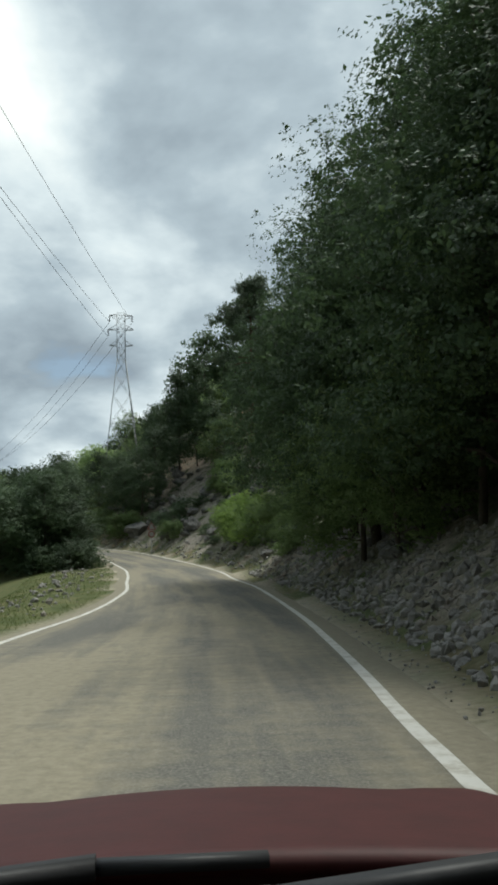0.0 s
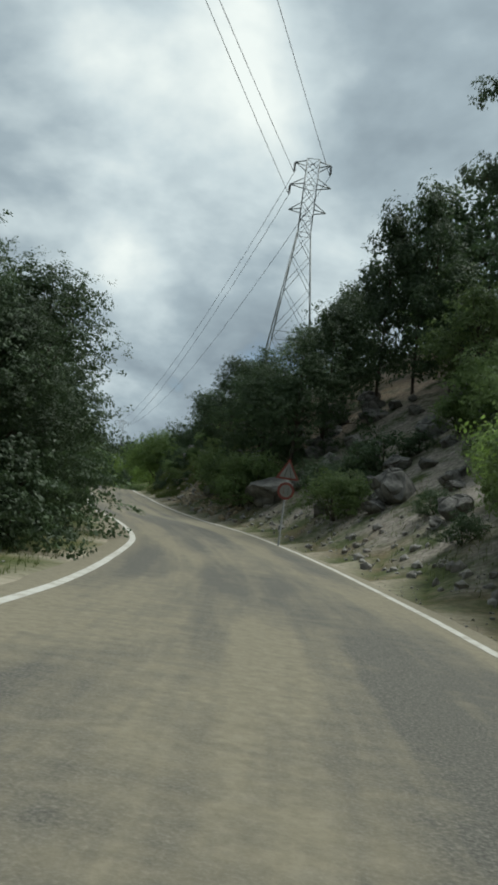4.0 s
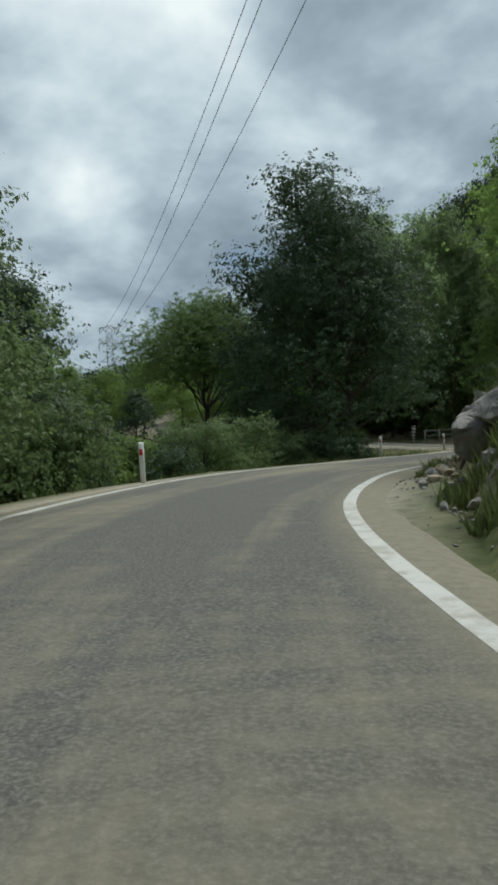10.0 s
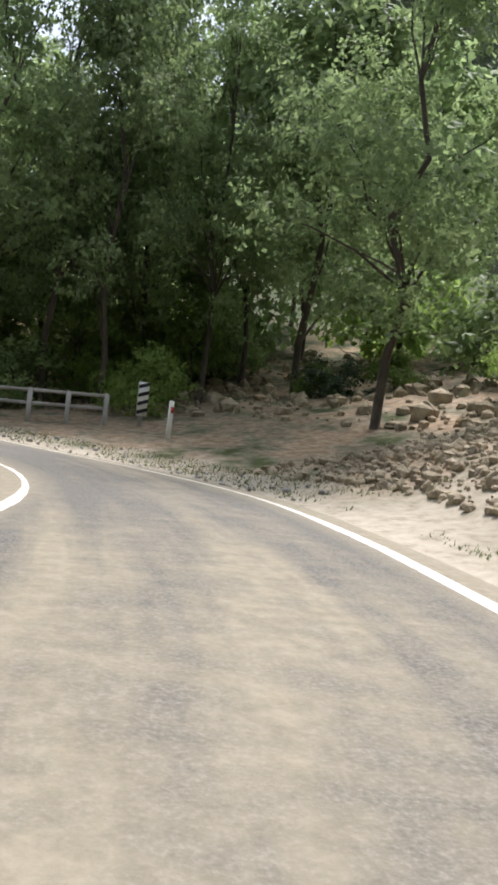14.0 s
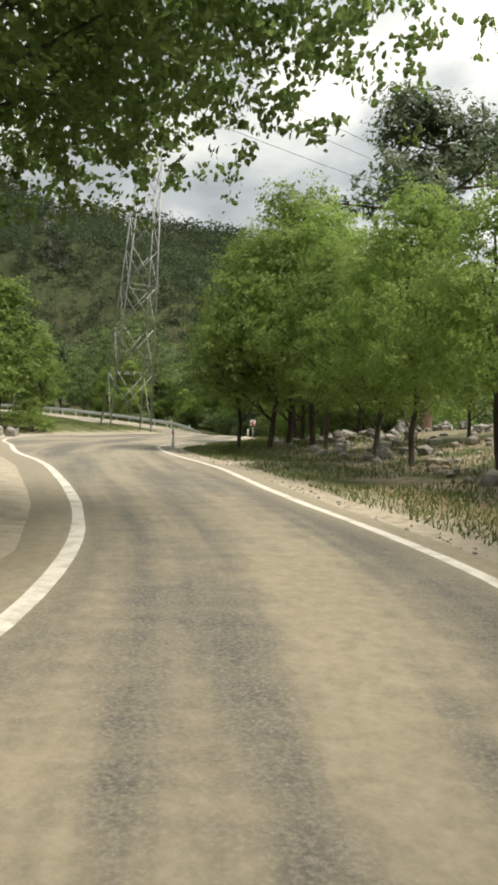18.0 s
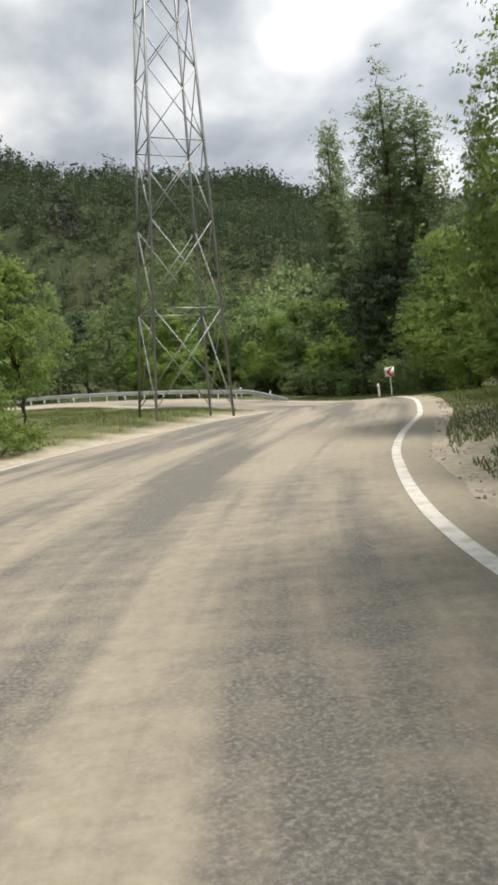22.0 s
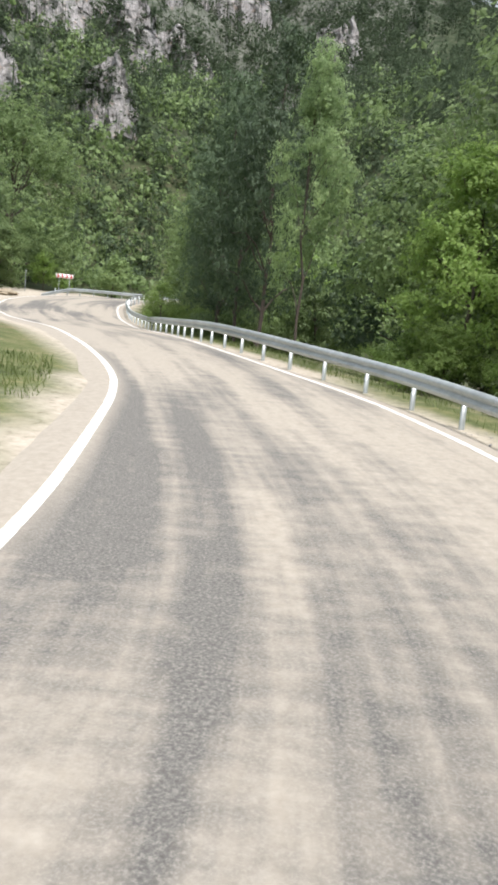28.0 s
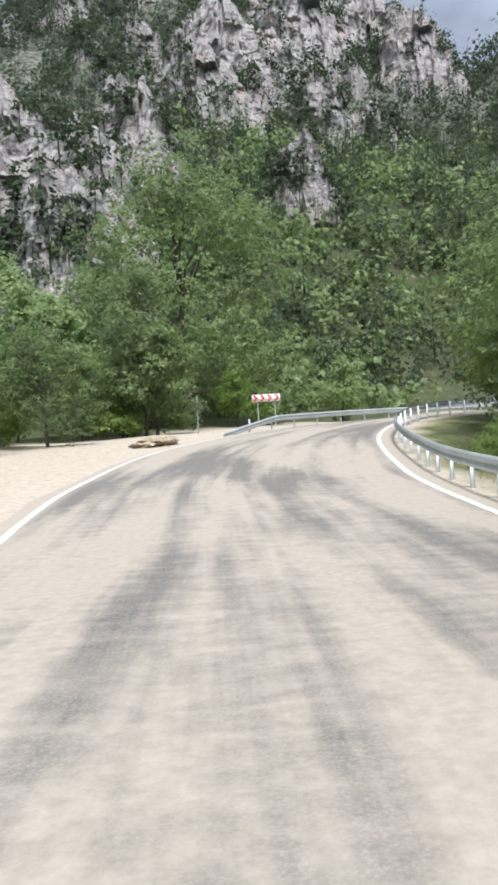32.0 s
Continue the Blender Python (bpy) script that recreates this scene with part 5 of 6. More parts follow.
for k, x, y, sc in ((0, -350, 171, 0.8), (1, -345, 176, 0.6), (2, -272, 173, 0.42), (0, -330, 205, 0.6)):
    place_crag(k, x, y, -88, sc, 3)
ledge = np.array(LEDGES)
strew("cliff_pines", "dark pines rooted on the ledges of the cliffs", [pine_pattern(30 + k, 7.5, 2.0, 110) for k in range(3)], ledge[:, 0], ledge[:, 1], np.random.default_rng(4).uniform(0.5, 1.2, len(ledge)), 9, NEEDLE_FAR, ledge[:, 2] - 0.6)


# ---- boulders, rubble and stones ----
BOULDERS = [rock_mesh("boulder", 20 + k, (1.0, 0.85, 0.7), ROCK_DARK) for k in range(4)]
BOULDERS_PALE = [rock_mesh("boulder", 30 + k, (1.0, 0.8, 0.65), LIMESTONE) for k in range(3)]


def boulder(x, y, size, pale=False, tall=1.0, label="", z=None):
    ob = new("boulder", rnd.choice(BOULDERS_PALE if pale else BOULDERS))
    ob.matrix_basis = pose(x, y, (ground_at(x, y) if z is None else z) + size * 0.25 * tall, rnd.uniform(-12, 12), rnd.uniform(-12, 12), rnd.uniform(0, 360)) @ Matrix.Diagonal((size, size, size * tall, 1))
    return tagged(ob, label or "weathered grey boulder on the roadside slope", "rock", "boulders")


for s0, s1, off0, off1, count, lo, hi, pale in ((58, 92, 4.0, 12, 60, 0.35, 1.1, False), (46, 80, 2.6, 8.5, 34, 0.3, 0.8, False), (80, 104, 2.4, 8, 16, 0.4, 1.1, False), (111, 119, 1.5, 2.6, 16, 0.3, 0.65, True), (104, 119, 2.6, 6, 9, 0.3, 0.6, True), (126, 150, 3, 9, 10, 0.3, 0.7, True), (6, 46, 3, 7, 14, 0.4, 1.1, False), (168, 200, 6, 14, 18, 0.3, 0.75, False)):
    for _ in range(count):
        s, off = rnd.uniform(s0, s1), rnd.uniform(off0, off1)
        x, y, _z = on_road(s, edge(s, 1) + off)
        boulder(x, y, rnd.uniform(lo, hi), pale, rnd.uniform(0.6, 1.25))
for x, y, size in ((-80.9, 153.1, 0.62), (-79.8, 153.9, 0.6), (-81.6, 154.2, 0.45)):
    boulder(x, y, size, True, 1.2, "pale limestone boulder beside the gravel lay-by")
boulder(-30.0, 133.4, 0.55, True, 0.8, "white boulder behind the edge line of the bend")
heap = tagged(new("earth_mound", rock_mesh("earth_mound", 61, (2.9, 1.4, 0.45), ROCK_ORANGE, 8, 0.22)), "low mound of orange earth by the gravel lay-by", "mound")
heap.matrix_basis = pose(-176.2, 120.6, ground_at(-176.2, 120.6), 0, 0, 40)
bx, by, _z = on_road(83, edge(83, 1) + 3.4)
boulder(bx, by, 2.2, False, 0.62, "large grey rock outcrop at the road edge")


# flat slabs of limestone bedded in the steep grassy bank
for k in range(66):
    s, up = (103.4 + 5.2 * rnd.random(), rnd.random()) if k < 48 else (108 + 11 * rnd.random(), 0.6 * rnd.random())
    off = 1.35 + 2.1 * up
    x, y, _z = on_road(s, edge(s, 1) + off)
    x1, y1, _z = on_road(s, edge(s, 1) + off + 0.5)
    z, z1 = ground_at(x, y), ground_at(x1, y1)
    rise = min(55.0, math.degrees(math.atan2(z1 - z, 0.5)))
    ob = new("boulder", rnd.choice(BOULDERS_PALE))
    size = rnd.uniform(0.22, 0.46)
    hold = pose(x, y, z - 0.02, 0, 0, math.degrees(math.atan2(y1 - y, x1 - x))) @ Matrix.Rotation(-math.radians(rise), 4, "Y")
    ob.matrix_basis = hold @ pose(0, 0, 0, rnd.uniform(-9, 9), rnd.uniform(-9, 9), rnd.uniform(0, 360)) @ Matrix.Diagonal((size, size, size * 0.42, 1))
    tagged(ob, "flat grey limestone slab bedded in the grassy bank", "rock", "boulders")


def rubble(name, label, mat, strips, seed):
    """Loose stones in strips beside the road: start, end, inner and outer distance, number, least and greatest size."""
    rng = np.random.default_rng(seed)
    bm = bmesh.new()
    bmesh.ops.create_icosphere(bm, subdivisions=1, radius=1.0)
    v0 = np.array([p.co for p in bm.verts])
    f0 = np.array([[q.index for q in p.verts] for p in bm.faces])
    bm.free()
    vs, fs, n = [], [], 0
    for s0, s1, a, b, count, lo, hi in strips:
        for _ in range(count):
            s, off = rng.uniform(s0, s1), a + (b - a) * rng.beta(1.1, 1.6)
            across = edge(s, 1) + off if b > 0 else edge(s, -1) + off
            x, y, _z = on_road(s, across)
            size = lo * (hi / lo) ** (rng.random() ** 1.8)
            v = v0 * (1 + 0.5 * (rng.random((len(v0), 1)) - 0.5)) * size * rng.uniform(0.55, 1.15, 3)
            t = rng.uniform(0, 6.28)
            v = np.stack([v[:, 0] * np.cos(t) - v[:, 1] * np.sin(t), v[:, 0] * np.sin(t) + v[:, 1] * np.cos(t), v[:, 2]], 1)
            vs.append(v + [x, y, ground_at(x, y) + size * 0.2])
            fs.append(f0 + n)
            n += len(v0)
    tagged(new(name, mesh_of(name, np.concatenate(vs), np.concatenate(fs), mat, True)), label, "stones", kind="stuff")


rubble("rubble", "broken grey and white stones fallen along the road edge", LIMESTONE, [(-4, 46, 1.2, 5.0, 4600, 0.03, 0.17), (46, 112, 1.2, 4.0, 1100, 0.03, 0.2), (112, 128, 0.9, 3.4, 420, 0.03, 0.13), (165, 205, 4.0, 12, 500, 0.05, 0.35), (20, 60, -4.5, -1.2, 260, 0.04, 0.2), (150, 172, 0.5, 2.5, 260, 0.02, 0.08), (154, 170, -3.5, -0.8, 400, 0.02, 0.1)], 3)
rubble("orange_rubble", "loose orange and grey rubble on the cut slope", ROCK_ORANGE, [(136, 153, 2.0, 8.5, 5200, 0.025, 0.15), (116, 137, 1.0, 7, 2000, 0.025, 0.17), (146, 172, 7, 20, 1900, 0.05, 0.36), (84, 101, 1.4, 5, 1100, 0.03, 0.22)], 4)
rubble("gravel", "fine pale gravel along the road shoulder", LIMESTONE, [(-4, 130, 0.35, 1.3, 1500, 0.012, 0.035), (200, 262, 0.4, 1.6, 900, 0.012, 0.04), (150, 200, 0.4, 1.4, 700, 0.012, 0.04)], 6)


# ---- grass ----
def grass_patch(name, label, strips, seed, mat):
    rng = np.random.default_rng(seed)
    allv = []
    for s0, s1, a, b, count, tall, *broad in strips:
        s, off = rng.uniform(s0, s1, count), a + (b - a) * rng.random(count)
        across = np.where(off > 0, np.interp(s, ALONG, R_EDGE), np.interp(s, ALONG, L_EDGE)) + off
        x = np.interp(s, ALONG, MID[:, 0]) + across * np.interp(s, ALONG, SIDE[:, 0])
        y = np.interp(s, ALONG, MID[:, 1]) + across * np.interp(s, ALONG, SIDE[:, 1])
        keep = fbm(x, y, 2.2, 3, seed) > -0.16
        x, y = x[keep], y[keep]
        z = np.array([ground_at(p, q) for p, q in zip(x, y)])
        n = len(x)
        t, h, w = rng.uniform(0, 6.28, n), tall * 0.62 * rng.uniform(0.4, 1.2, n), rng.uniform(0.004, 0.011, n) * (broad[0] if broad else 1.0)
        lean = rng.normal(0, 0.35, (n, 2)) * h[:, None]
        base = np.stack([x, y, z], 1)
        d = np.stack([np.cos(t), np.sin(t), 0 * t], 1) * w[:, None]
        tip = base + np.stack([lean[:, 0], lean[:, 1], h], 1)
        allv.append(np.stack([base - d, base + d, tip + d * 0.15, tip - d * 0.15], 1).reshape(-1, 3))
    v = np.concatenate(allv)
    tagged(new(name, mesh_of(name, v, np.arange(len(v)).reshape(-1, 4), mat, True)), label, "grass", kind="stuff")


grass_patch("grass", "tufts of green and straw grass along the verges", [(-6, 66, -6, -0.8, 22000, 0.15), (66, 150, -6, -1.2, 6000, 0.35), (118, 134, 0.7, 4, 22000, 0.22, 1.5), (134, 142, 0.5, 1.8, 6000, 0.2), (97, 121, 0.9, 6.5, 70000, 0.42, 2.0), (44, 100, 1.6, 6, 5000, 0.3), (134, 160, 0.9, 2.6, 9000, 0.085), (160, 205, 1.0, 3.2, 16000, 0.16, 1.4), (160, 205, 3.2, 8, 12000, 0.2, 1.6), (204, 250, 0.9, 8, 40000, 0.24, 1.5), (196, 245, -8, -2.2, 16000, 0.3), (236, 268, -12, -1.2, 26000, 0.26, 1.6), (250, 320, 1.4, 4.5, 7000, 0.35), (280, 330, -22, -15, 4000, 0.3)], 8, GRASS)


# ---- power line ----
def pylon(name, x, y, z, tall, base, turn, label, lean=0.0, taper=0.24):
    """A lattice tower: four tapering legs, crossed bracing panel by panel, three cross arms and insulators."""
    ob = thing(name, label, "pylon", "power line")
    waist, top_w = tall * (0.70 if taper < 0.3 else 0.76), base * taper

    def half(h):
        return (base + (top_w - base) * min(1, h / waist)) / 2 if h < waist else top_w / 2

    corners = ((1, 1), (-1, 1), (-1, -1), (1, -1))
    for cx, cy in corners:
        pieces = [bar((cx * half(a), cy * half(a), a), (cx * half(b), cy * half(b), b), 0.085 if b <= waist else 0.07) for a, b in ((-0.45, waist), (waist, tall))]
        part("leg", mesh_of("leg", *join(*pieces), STEEL), ob)
    h = 0.0
    while h < tall - 0.3:
        step = max(1.0, half(h) * 2 * 1.25)
        g = min(h + step, tall)
        for k in range(4):
            (ax, ay), (bx, by) = corners[k], corners[(k + 1) % 4]
            pieces = [bar((ax * half(h), ay * half(h), h), (bx * half(g), by * half(g), g), 0.036), bar((bx * half(h), by * half(h), h), (ax * half(g), ay * half(g), g), 0.036)]
            if int(h / step) % 2 == 0:
                pieces.append(bar((ax * half(g), ay * half(g), g), (bx * half(g), by * half(g), g), 0.036))
            for piece in pieces:
                part("brace", mesh_of("brace", *piece, STEEL), ob)
        h = g
    tips = []
    for frac, reach in ((0.99, 1.55), (0.895, 1.75), (0.79, 1.6)):
        zz, w = tall * frac, top_w / 2
        for side in (-1, 1):
            tip = (side * reach, 0, zz)
            pieces = [bar((side * w, w, zz), tip, 0.07), bar((side * w, -w, zz), tip, 0.07), bar((side * w, 0, zz + 0.75 if frac < 0.95 else zz - 0.7), tip, 0.06)]
            tips.append(tip)
            part("cross_arm", mesh_of("cross_arm", *join(*pieces), STEEL), ob)
    ends = []
    for k in (0, 1, 2):
        tip = tips[k] if k < 2 else tips[2]
        tx, ty, tz = tip
        discs = [tube([(tx, 0, tz - 0.12 - 0.13 * j), (tx, 0, tz - 0.17 - 0.13 * j)], (0.13, 0.05), 8) for j in range(6)] + [tube([(tx, 0, tz), (tx, 0, tz - 0.95)], 0.025, 6)]
        part("insulator", mesh_of("insulator", *join(*discs), GLASS_INS), ob)
        ends.append(Vector((tx, 0, tz - 0.95)))
    m = Matrix.Translation((x, y, z)) @ Matrix.Rotation(radians(-lean), 4, "X") @ Matrix.Rotation(radians(turn), 4, "Z")
    ob.matrix_basis = m
    return [m @ e for e in ends]


P1 = pylon("pylon", *(-16.8, 110.0, 8.5, 21.2, 4.6, 10), "tall galvanised lattice pylon above the wooded slope")
P2 = pylon("pylon", *(-78, 226, -10, 28, 4.0, 20), "distant lattice pylon in the valley ahead")
P3 = pylon("pylon", *(-93.1, 162.7, 0.05, 29, 3.05, 4), "large galvanised lattice pylon standing inside the bend", 3.6, 0.4)


def wires(a, b, sag):
    for p, q in zip(a, b):
        p, q = Vector(p), Vector(q)
        f = np.linspace(0, 1, 28)
        pts = [(p + (q - p) * float(t)) - Vector((0, 0, sag * 4 * float(t) * (1 - float(t)))) for t in f]
        ob = new("power_cable", mesh_of("power_cable", *tube([tuple(v) for v in pts], 0.022, 5), CABLE))
        tagged(ob, "thin dark overhead power cable sagging between pylons", "cable", "power line")


BACK = [Vector((-18, -130, 38)) + Vector((d, 0, 0)) for d in (-3.2, 3.2, 0.4)]
wires(P1, BACK, 5.0)
wires(P1, P2, 4.0)
FAR_END = [Vector((-260, 420, 60)) + Vector((d, 0, 0)) for d in (-1.6, 1.6, 0.2)]
wires(P3, FAR_END, 5.0)


# ---- guard rails ----
def guard_rail(s0, s1, side, off, dip_start, dip_end, label):
    """A pressed steel beam on posts along the road edge; its ends may slope down to the ground."""
    ob = thing("guard_rail", label, "guard rail", "guard rails")
    prof = [(0.0, 0.31), (0.03, 0.29), (0.075, 0.25), (0.075, 0.20), (0.01, 0.16), (0.01, 0.13), (0.075, 0.09), (0.075, 0.04), (0.03, 0.0), (0.0, -0.02)]
    prof = prof + [(d - 0.012, h) for d, h in prof[::-1]]
    ss = np.arange(s0, s1 + 0.1, 1.0)
    rows, m = [], len(prof)
    for s in ss:
        e = edge(s, side) + side * off
        x, y, z = on_road(s, e)
        nx, ny = (float(np.interp(s, ALONG, SIDE[:, k])) for k in (0, 1))
        drop = 0.0
        if dip_start and s - s0 < 5:
            drop = 0.62 * (1 - (s - s0) / 5)
        if dip_end and s1 - s < 5:
            drop = 0.62 * (1 - (s1 - s) / 5)
        rows.append([(x - side * nx * d, y - side * ny * d, z + 0.44 - drop + h) for d, h in prof])
    v = np.array(rows).reshape(-1, 3)
    ix = np.arange(len(v)).reshape(len(ss), m)
    q = np.stack([ix[:-1], np.roll(ix, -1, 1)[:-1], np.roll(ix, -1, 1)[1:], ix[1:]], -1).reshape(-1, 4)
    part("beam", mesh_of("beam", v, q, ZINC), ob)
    post = mesh_of("post", *join(box(-0.05, -0.03, -0.9, 0.05, 0.03, 0.7, 0.012)), ZINC)
    for s in np.arange(s0 + (2.6 if dip_start else 0), s1 - (2 if dip_end else 0), 2.0):
        x, y, z = on_road(s, edge(s, side) + side * (off + 0.09))
        p = part("post", post, ob)
        p.matrix_basis = pose(x, y, z, 0, 0, math.degrees(heading(s)))
    return ob


guard_rail(249.5, 345, 1, 0.7, True, False, "grey galvanised guard rail along the outer edge of the bend")
guard_rail(330, 360, -1, 0.9, True, False, "grey galvanised guard rail curving round the far bend")


# ---- posts and signs ----
def roadside_post(x, y, turn, tall=0.82):
    """A white plastic marker post with a red reflector."""
    ob = thing("marker_post", "slim white marker post with reflector beside the road", "marker post", "marker posts")
    v, f = box(-0.055, -0.035, -0.3, 0.055, 0.035, tall, 0.015)
    v[v[:, 2] > tall - 0.01, 2] += np.where(v[v[:, 2] > tall - 0.01, 1] > 0, 0.03, 0.0)
    part("post", mesh_of("post", v, f, PLASTIC), ob)
    part("reflector", mesh_of("reflector", *box(-0.035, -0.045, tall - 0.24, 0.035, -0.036, tall - 0.11), REFLECTOR), ob, "red-brown reflector")
    ob.matrix_basis = pose(x, y, ground_at(x, y), 0, rnd.uniform(-2, 2), turn)
    return ob


def chevron_sheets(ob, wide, tall, z, count, point):
    """Red arrow heads on a white plate that faces -y. point: 1 to its right, -1 to its left."""
    part("plate", mesh_of("plate", *box(-wide / 2, 0.0, z, wide / 2, 0.02, z + tall, 0), WHITE), ob)
    cell = wide / count
    for k in range(count):
        x0 = -wide / 2 + cell * (k + 0.5)
        a, t = cell * 0.2, cell * 0.34
        hgt = tall * 0.44
        pts = [(x0 - point * (a + t / 2), -hgt), (x0 - point * (a - t / 2), -hgt), (x0 + point * (a + t / 2), 0), (x0 - point * (a - t / 2), hgt), (x0 - point * (a + t / 2), hgt), (x0 + point * (a - t / 2), 0)]
        v = [(px, y, z + tall / 2 + pz) for y in (-0.006, -0.002) for px, pz in pts]
        f = [(0, 1, 2, 5), (5, 2, 3, 4), (6, 11, 8, 7), (11, 10, 9, 8)] + [(i, (i + 1) % 6, 6 + (i + 1) % 6, 6 + i) for i in range(6)]
        part("arrow_head", mesh_of("arrow_head", v, f, RED, True), ob, "red arrow head")


def chevron_sign(x, y, z_mid, size, turn, point, label, count=1, legs=1):
    ob = thing("chevron_sign", label, "road sign", "bend signs")
    wide = size * count if count > 1 else size
    foot = ground_at(x, y)
    z0 = z_mid - size / 2 - foot
    chevron_sheets(ob, wide, size, z0, count, point)
    for k in range(legs):
        px = 0 if legs == 1 else (-0.3 + 0.6 * k) * wide
        part("pole", mesh_of("pole", *tube([(px, 0.06, -0.5), (px, 0.06, z0 + size * 0.9)], 0.03, 8), STEEL), ob)
    ob.matrix_basis = pose(x, y, foot, 0, 0, turn)
    return ob


chevron_sign(*(-31.2, 103.4, 0.95, 0.52, 24), 1, "white bend sign with one red arrow head on a pole")
chevron_sign(*(-100.2, 175.2, 0.4, 0.5, 52), -1, "white bend sign with one red arrow head on a pole")
chevron_sign(*(-190.8, 117.0, 5.7, 0.47, 125), 1, "wide white bend sign with four red arrow heads on two poles", 4, 2)
for x, y, turn in ((-26.3, 91.3, 25), (-30.5, 100.8, 22), (-32.3, 116, 10), (-28.5, 133.0, -15), (-25.9, 144.6, -10), (-22.0, 152.0, 30), (-63.8, 159.4, 70), (-102.6, 175.6, 55), (-124.6, 173.6, 75), (-14.6, 69.2, 20)):
    roadside_post(x, y, turn)


def sign_back(x, y, top, wide, turn):
    """A sign seen from behind: a grey plate on a pole."""
    ob = thing("sign_post", "grey back of a small road sign on a thin pole", "road sign")
    h = top - ground_at(x, y)
    part("pole", mesh_of("pole", *tube([(0, 0, -0.5), (0, 0, h)], 0.03, 8), PLATE_BACK), ob)
    part("plate", mesh_of("plate", *box(-wide / 2, 0.04, h - wide * 1.35, wide / 2, 0.06, h, 0), PLATE_BACK), ob, "weathered grey sheet plate")
    ob.matrix_basis = pose(x, y, ground_at(x, y), 0, 0, turn)


sign_back(-182.7, 118.0, 5.6, 0.5, 40)
sign_back(-32.0, 156.5, 1.75, 0.7, 60)


def wooden_rail(x0, y0, x1, y1):
    """A low grey rail of two bars on short posts, over a culvert."""
    ob = thing("culvert_rail", "low weathered grey rail on short posts over the culvert", "railing")
    z0, z1 = ground_at(x0, y0), ground_at(x1, y1)
    for k in range(5):
        f = k / 4
        x, y, z = x0 + (x1 - x0) * f, y0 + (y1 - y0) * f, z0 + (z1 - z0) * f
        part("post", mesh_of("post", *box(x - 0.06, y - 0.06, z - 0.4, x + 0.06, y + 0.06, z + 0.78, 0.015), CONCRETE), ob)
    for h in (0.4, 0.72):
        part("bar", mesh_of("bar", *bar((x0, y0, z0 + h), (x1, y1, z1 + h), 0.07, 0.09), CONCRETE), ob)


wooden_rail(-23.3, 154.5, -27.0, 155.1)


def warning_sign(x, y, z_mid, turn):
    """A red-rimmed triangle over a round plate on one pole, the shade on its plates put into the colours."""
    ob = thing("warning_sign", "red-rimmed warning triangle over a round plate on a pole", "road sign")
    foot = ground_at(x, y)
    z = z_mid - foot
    part("pole", mesh_of("pole", *tube([(0, 0.04, -0.5), (0, 0.04, z + 0.6)], 0.03, 8), PLATE_BACK), ob)

    def tri(r, y0, y1, mat, name, label):
        p = [(r * math.cos(a), r * math.sin(a)) for a in (math.pi / 2, math.pi * 7 / 6, math.pi * 11 / 6)]
        v = [(q[0], yy, z + 0.32 + q[1]) for yy in (y0, y1) for q in p]
        part(name, mesh_of(name, v, np.array([(0, 1, 2), (5, 4, 3), (0, 3, 4), (0, 4, 1), (1, 4, 5), (1, 5, 2), (2, 5, 3), (2, 3, 0)]), mat, True), ob, label)

    def disc(r, y0, y1, mat, name, label):
        part(name, mesh_of(name, *tube([(0, y0, z - 0.28), (0, y1, z - 0.28)], r, 20), mat, True), ob, label)

    tri(0.45, 0.0, 0.02, RED_SHADED, "triangle_rim", "red triangle rim")
    tri(0.33, -0.006, -0.002, WHITE_SHADED, "triangle_face", "white triangle face")
    disc(0.28, 0.0, 0.02, RED_SHADED, "round_rim", "red round rim")
    disc(0.2, -0.006, -0.002, WHITE_SHADED, "round_face", "white round face")
    for dx in (-0.09, 0.09):
        part("symbol", mesh_of("symbol", *bar((dx * 1.3, -0.012, z + 0.14), (dx * 0.3, -0.012, z + 0.5), 0.04, 0.006), BLACK), ob, "black symbol bar")
        part("symbol", mesh_of("symbol", *bar((dx * 0.8, -0.012, z - 0.4), (dx * 0.8, -0.012, z - 0.16), 0.05, 0.006), RED_SHADED if dx < 0 else BLACK), ob, "symbol bar")
    ob.matrix_basis = pose(x, y, foot, 0, 0, turn)


warning_sign(*(-8.2, 69.6, -0.1, 22))


def striped_board(x, y, z_mid, turn, flip):
    """A narrow board of slanting black and white bands on a post."""
    ob = thing("striped_marker", "narrow marker board with slanting black and white stripes", "road sign", "striped markers")
    foot = ground_at(x, y)
    z0 = max(0.25, z_mid - 0.42 - foot)
    part("post", mesh_of("post", *box(-0.05, 0.025, -0.4, 0.05, 0.11, z0 + 0.7, 0.01), CONCRETE), ob)
    part("plate", mesh_of("plate", *box(-0.14, 0, z0, 0.14, 0.022, z0 + 0.84), WHITE), ob)
    for k in range(4):
        a = z0 + 0.04 + k * 0.21
        up = 0.09 * flip
        v = [(px, yy, pz) for yy in (-0.007, -0.002) for px, pz in ((-0.14, a - up / 2 + 0.045), (0.14, a + up / 2 + 0.045), (0.14, a + up / 2 + 0.135), (-0.14, a - up / 2 + 0.135))]
        f = [(0, 1, 2, 3), (7, 6, 5, 4), (0, 4, 5, 1), (1, 5, 6, 2), (2, 6, 7, 3), (3, 7, 4, 0)]
        part("stripe", mesh_of("stripe", v, f, BLACK, True), ob, "black stripe")
    ob.matrix_basis = pose(x, y, foot, 0, 0, turn)


for x, y, z, turn, flip in ((-22.45, 154.1, -0.5, 20, 1), (-27.7, 154.8, -0.55, 40, -1)):
    striped_board(x, y, z, turn, flip)


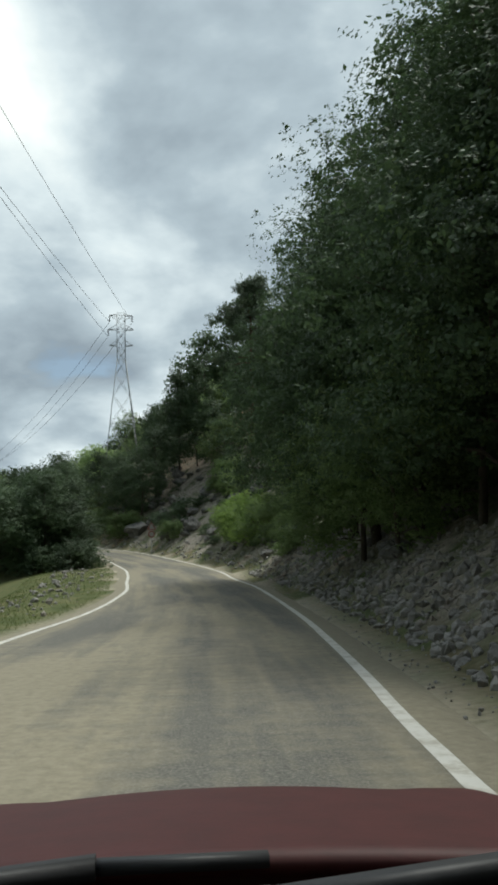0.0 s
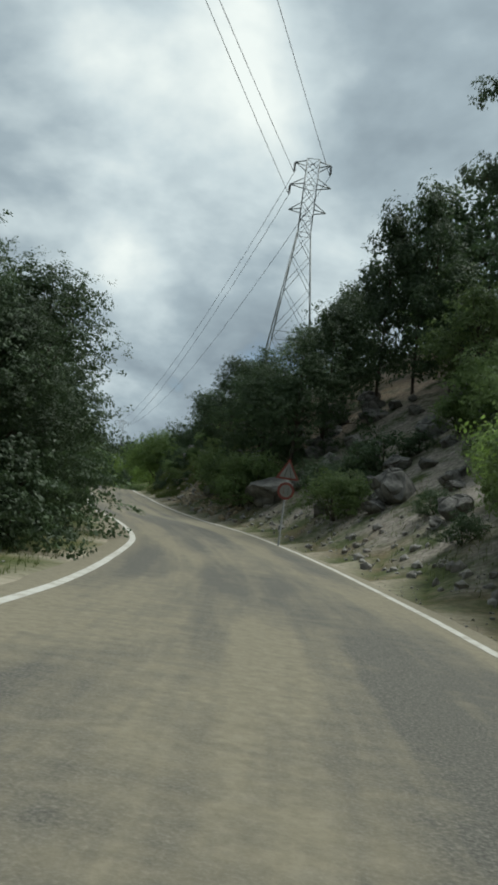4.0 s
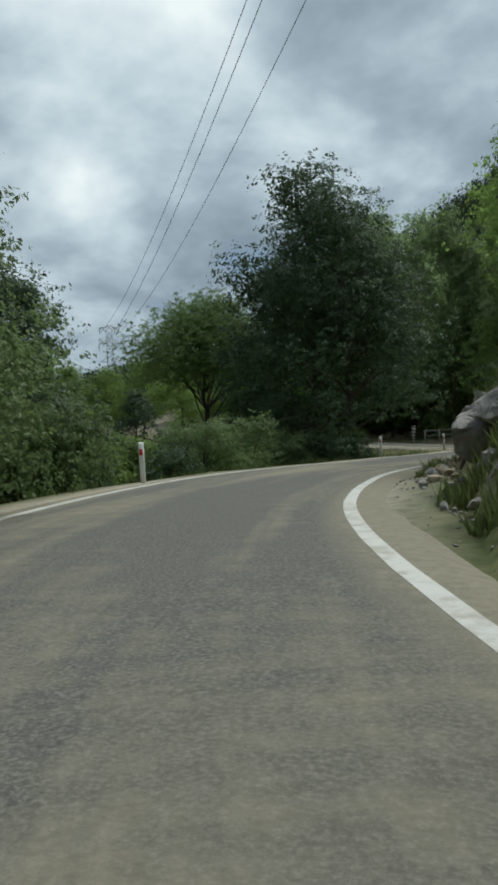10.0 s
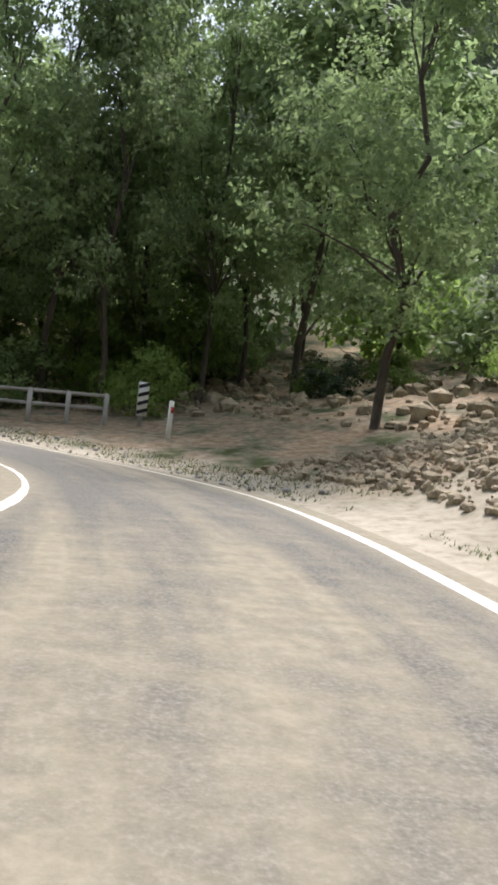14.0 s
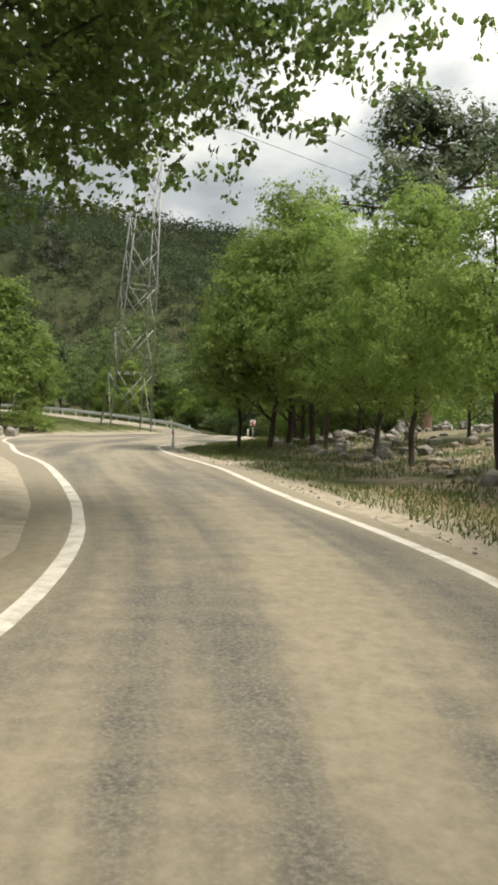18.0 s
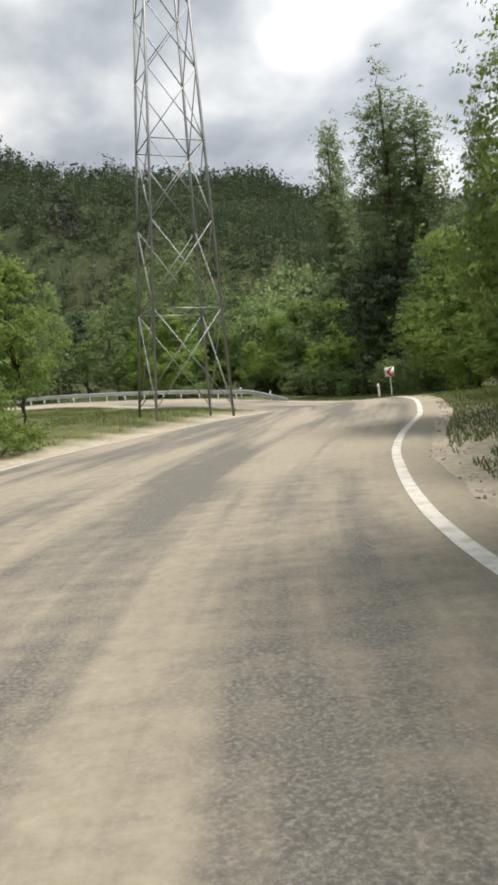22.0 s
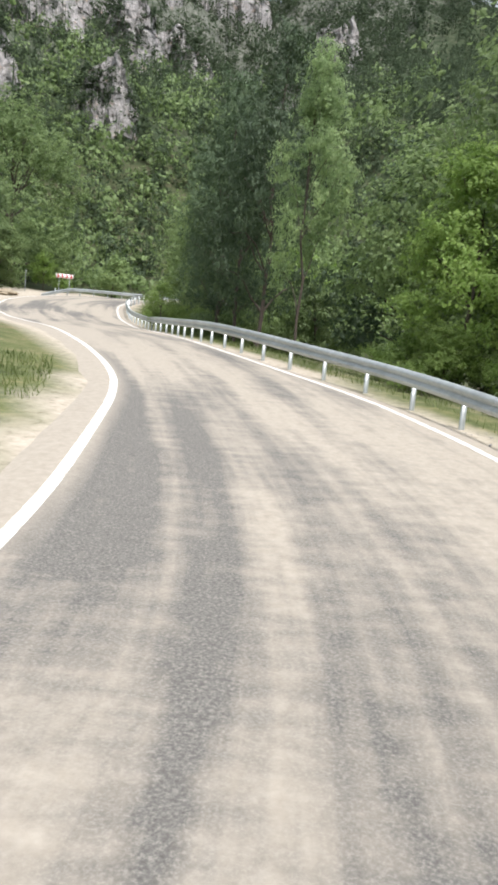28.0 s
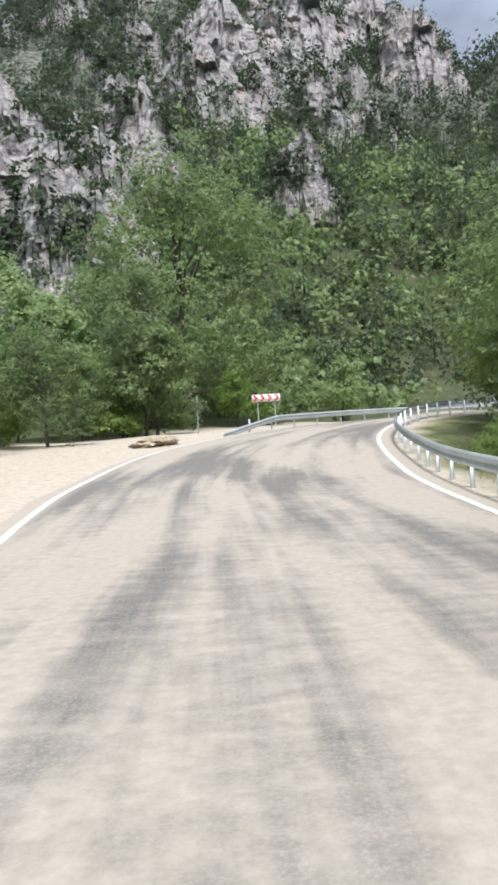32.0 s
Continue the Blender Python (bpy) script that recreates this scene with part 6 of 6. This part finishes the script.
# ---- the car, standing where the drive begins: bonnet, cowl, wipers and dashboard ----
def sheet(rows, thick, mat, name):
    """A curved panel from rows of places, given a thickness downwards."""
    p = np.array(rows, float)
    a, b = p.shape[:2]
    low = p.copy()
    low[..., 2] -= thick
    v = np.concatenate([p.reshape(-1, 3), low.reshape(-1, 3)])
    ix = np.arange(a * b).reshape(a, b)
    q = np.stack([ix[:-1, :-1], ix[:-1, 1:], ix[1:, 1:], ix[1:, :-1]], -1).reshape(-1, 4)
    n = a * b
    rim = [(ix[0, k + 1], ix[0, k], n + ix[0, k], n + ix[0, k + 1]) for k in range(b - 1)] + [(ix[-1, k], ix[-1, k + 1], n + ix[-1, k + 1], n + ix[-1, k]) for k in range(b - 1)]
    rim += [(ix[k, 0], ix[k + 1, 0], n + ix[k + 1, 0], n + ix[k, 0]) for k in range(a - 1)] + [(ix[k + 1, -1], ix[k, -1], n + ix[k, -1], n + ix[k + 1, -1]) for k in range(a - 1)]
    return mesh_of(name, v, np.concatenate([q, (q + n)[:, ::-1], rim]), mat)


def car():
    """x across, y ahead, z up from the road under the eye; the eye is over the origin."""
    ob = thing("car", "red car with dusty bonnet, black wipers and dashboard", "car")
    xs = np.linspace(-0.78, 0.78, 25)

    def bonnet_z(x, t):
        ridge = 0.018 * math.exp(-((abs(x) - 0.52) / 0.09) ** 2)
        return 1.055 - 0.15 * t - 0.07 * t**4 - 0.06 * (x / 0.78) ** 2 - 0.05 * (abs(x) / 0.78) ** 8 + ridge

    rows = [[(x, 0.98 + 1.12 * t - 0.10 * (x / 0.78) ** 2 * t, bonnet_z(x, t)) for x in xs] for t in np.linspace(0, 1, 16)]
    part("bonnet", sheet(rows, 0.02, PAINT_RED, "bonnet"), ob, "faded red bonnet filmed with dust, its paint darkened for shade")
    for side in (-1, 1):
        rows = [[(side * (0.785 + 0.05 * math.sin(math.pi * u / 2)), 0.8 + 1.25 * t, 0.86 - 0.13 * t - 0.5 * u) for u in np.linspace(0, 1, 6)] for t in np.linspace(0, 1, 14)]
        if side < 0:
            rows = [r[::-1] for r in rows]
        part("fender", sheet(rows, 0.02, PAINT_RED, "fender"), ob)
        wheel = part("wheel", mesh_of("wheel", *tube([(side * 0.62, 1.45, 0.29), (side * 0.66, 1.45, 0.29), (side * 0.76, 1.45, 0.29), (side * 0.8, 1.45, 0.29)], (0.26, 0.29, 0.29, 0.26), 24), RUBBER), ob, "black tyre")
        part("rim", mesh_of("rim", *tube([(side * 0.79, 1.45, 0.29), (side * 0.815, 1.45, 0.29)], (0.18, 0.15), 20), STEEL), wheel, "grey steel rim")
    part("front_panel", mesh_of("front_panel", *box(-0.76, 2.02, 0.3, 0.76, 2.08, 0.74, 0.03), PAINT_RED), ob)
    # cowl with a row of openings under the screen
    part("cowl", mesh_of("cowl", *join(box(-0.76, 0.93, 0.965, 0.76, 0.985, 0.985), box(-0.76, 0.80, 0.955, 0.76, 0.835, 0.978)), PAINT_RED), ob, "red cowl panel")
    part("cowl_tray", mesh_of("cowl_tray", *box(-0.76, 0.80, 0.90, 0.76, 0.98, 0.93), BLACK), ob, "black tray under the openings")
    rib = mesh_of("cowl_rib", *box(-0.011, 0.83, 0.955, 0.011, 0.94, 0.98), PAINT_RED)
    for k in range(37):
        p = part("cowl_rib", rib, ob)
        p.matrix_basis = pose(-0.74 + k * 0.041, 0, 0)
    part("screen_seal", mesh_of("screen_seal", *tube([(x, 0.78 - 0.12 * (x / 0.76) ** 2, 0.985) for x in np.linspace(-0.76, 0.76, 20)], 0.016, 8), RUBBER), ob, "black rubber seal")
    # wipers parked over the cowl
    for x0, x1, y0, y1 in ((-0.66, 0.06, 0.90, 0.95), (-0.02, 0.70, 0.90, 0.95)):
        mid = x1 * 0.72 + x0 * 0.28
        arm = part("wiper_arm", mesh_of("wiper_arm", *join(bar((x0, y0, 1.028), (mid, y1, 1.062), 0.034, 0.02), bar((mid, y1, 1.062), (x1, y1 + 0.01, 1.06), 0.02, 0.014), tube([(x0, y0, 0.96), (x0, y0, 1.025)], 0.022, 10)), RUBBER), ob, "black wiper arm")
        part("wiper_blade", mesh_of("wiper_blade", *join(bar((x0 + 0.2, y0 - 0.02, 1.005), (x1 + 0.12, y1 - 0.03, 1.02), 0.016, 0.022), bar((x0 + 0.3, y0 - 0.01, 1.025), (x1, y1 - 0.02, 1.035), 0.01, 0.012)), RUBBER), arm, "black rubber blade")
    part("washer_jet", mesh_of("washer_jet", *tube([(-0.1, 0.87, 0.97), (-0.1, 0.87, 1.005)], (0.016, 0.01), 10), RUBBER), ob)
    # dashboard with its long air slot
    rows = [[(x, 0.74 - 0.46 * t - 0.10 * (x / 0.76) ** 2, 0.945 + 0.012 * math.sin(3 * t) - 0.12 * max(0, t - 0.62) ** 1.5 * 3) for x in np.linspace(-0.72, 0.72, 20)] for t in np.linspace(1, 0, 12)]
    part("dashboard", sheet(rows, 0.25, DASH, "dashboard"), ob, "grained black dashboard")
    slot = [box(-0.30, 0.545, 0.955, 0.13, 0.553, 0.978, 0.0), box(-0.30, 0.595, 0.955, 0.13, 0.603, 0.978, 0.0), box(0.13, 0.545, 0.955, 0.14, 0.603, 0.978, 0.0)]
    vent = part("air_vent", mesh_of("air_vent", *join(*slot), RUBBER), ob, "long black air vent")
    for k in range(4):
        part("vane", mesh_of("vane", *box(-0.27 + k * 0.11, 0.553, 0.955, -0.264 + k * 0.11, 0.595, 0.974), RUBBER), vent)
    ob.matrix_basis = pose(*(0.0, 0.0, -1.4, -2.5, 0, 2))


car()
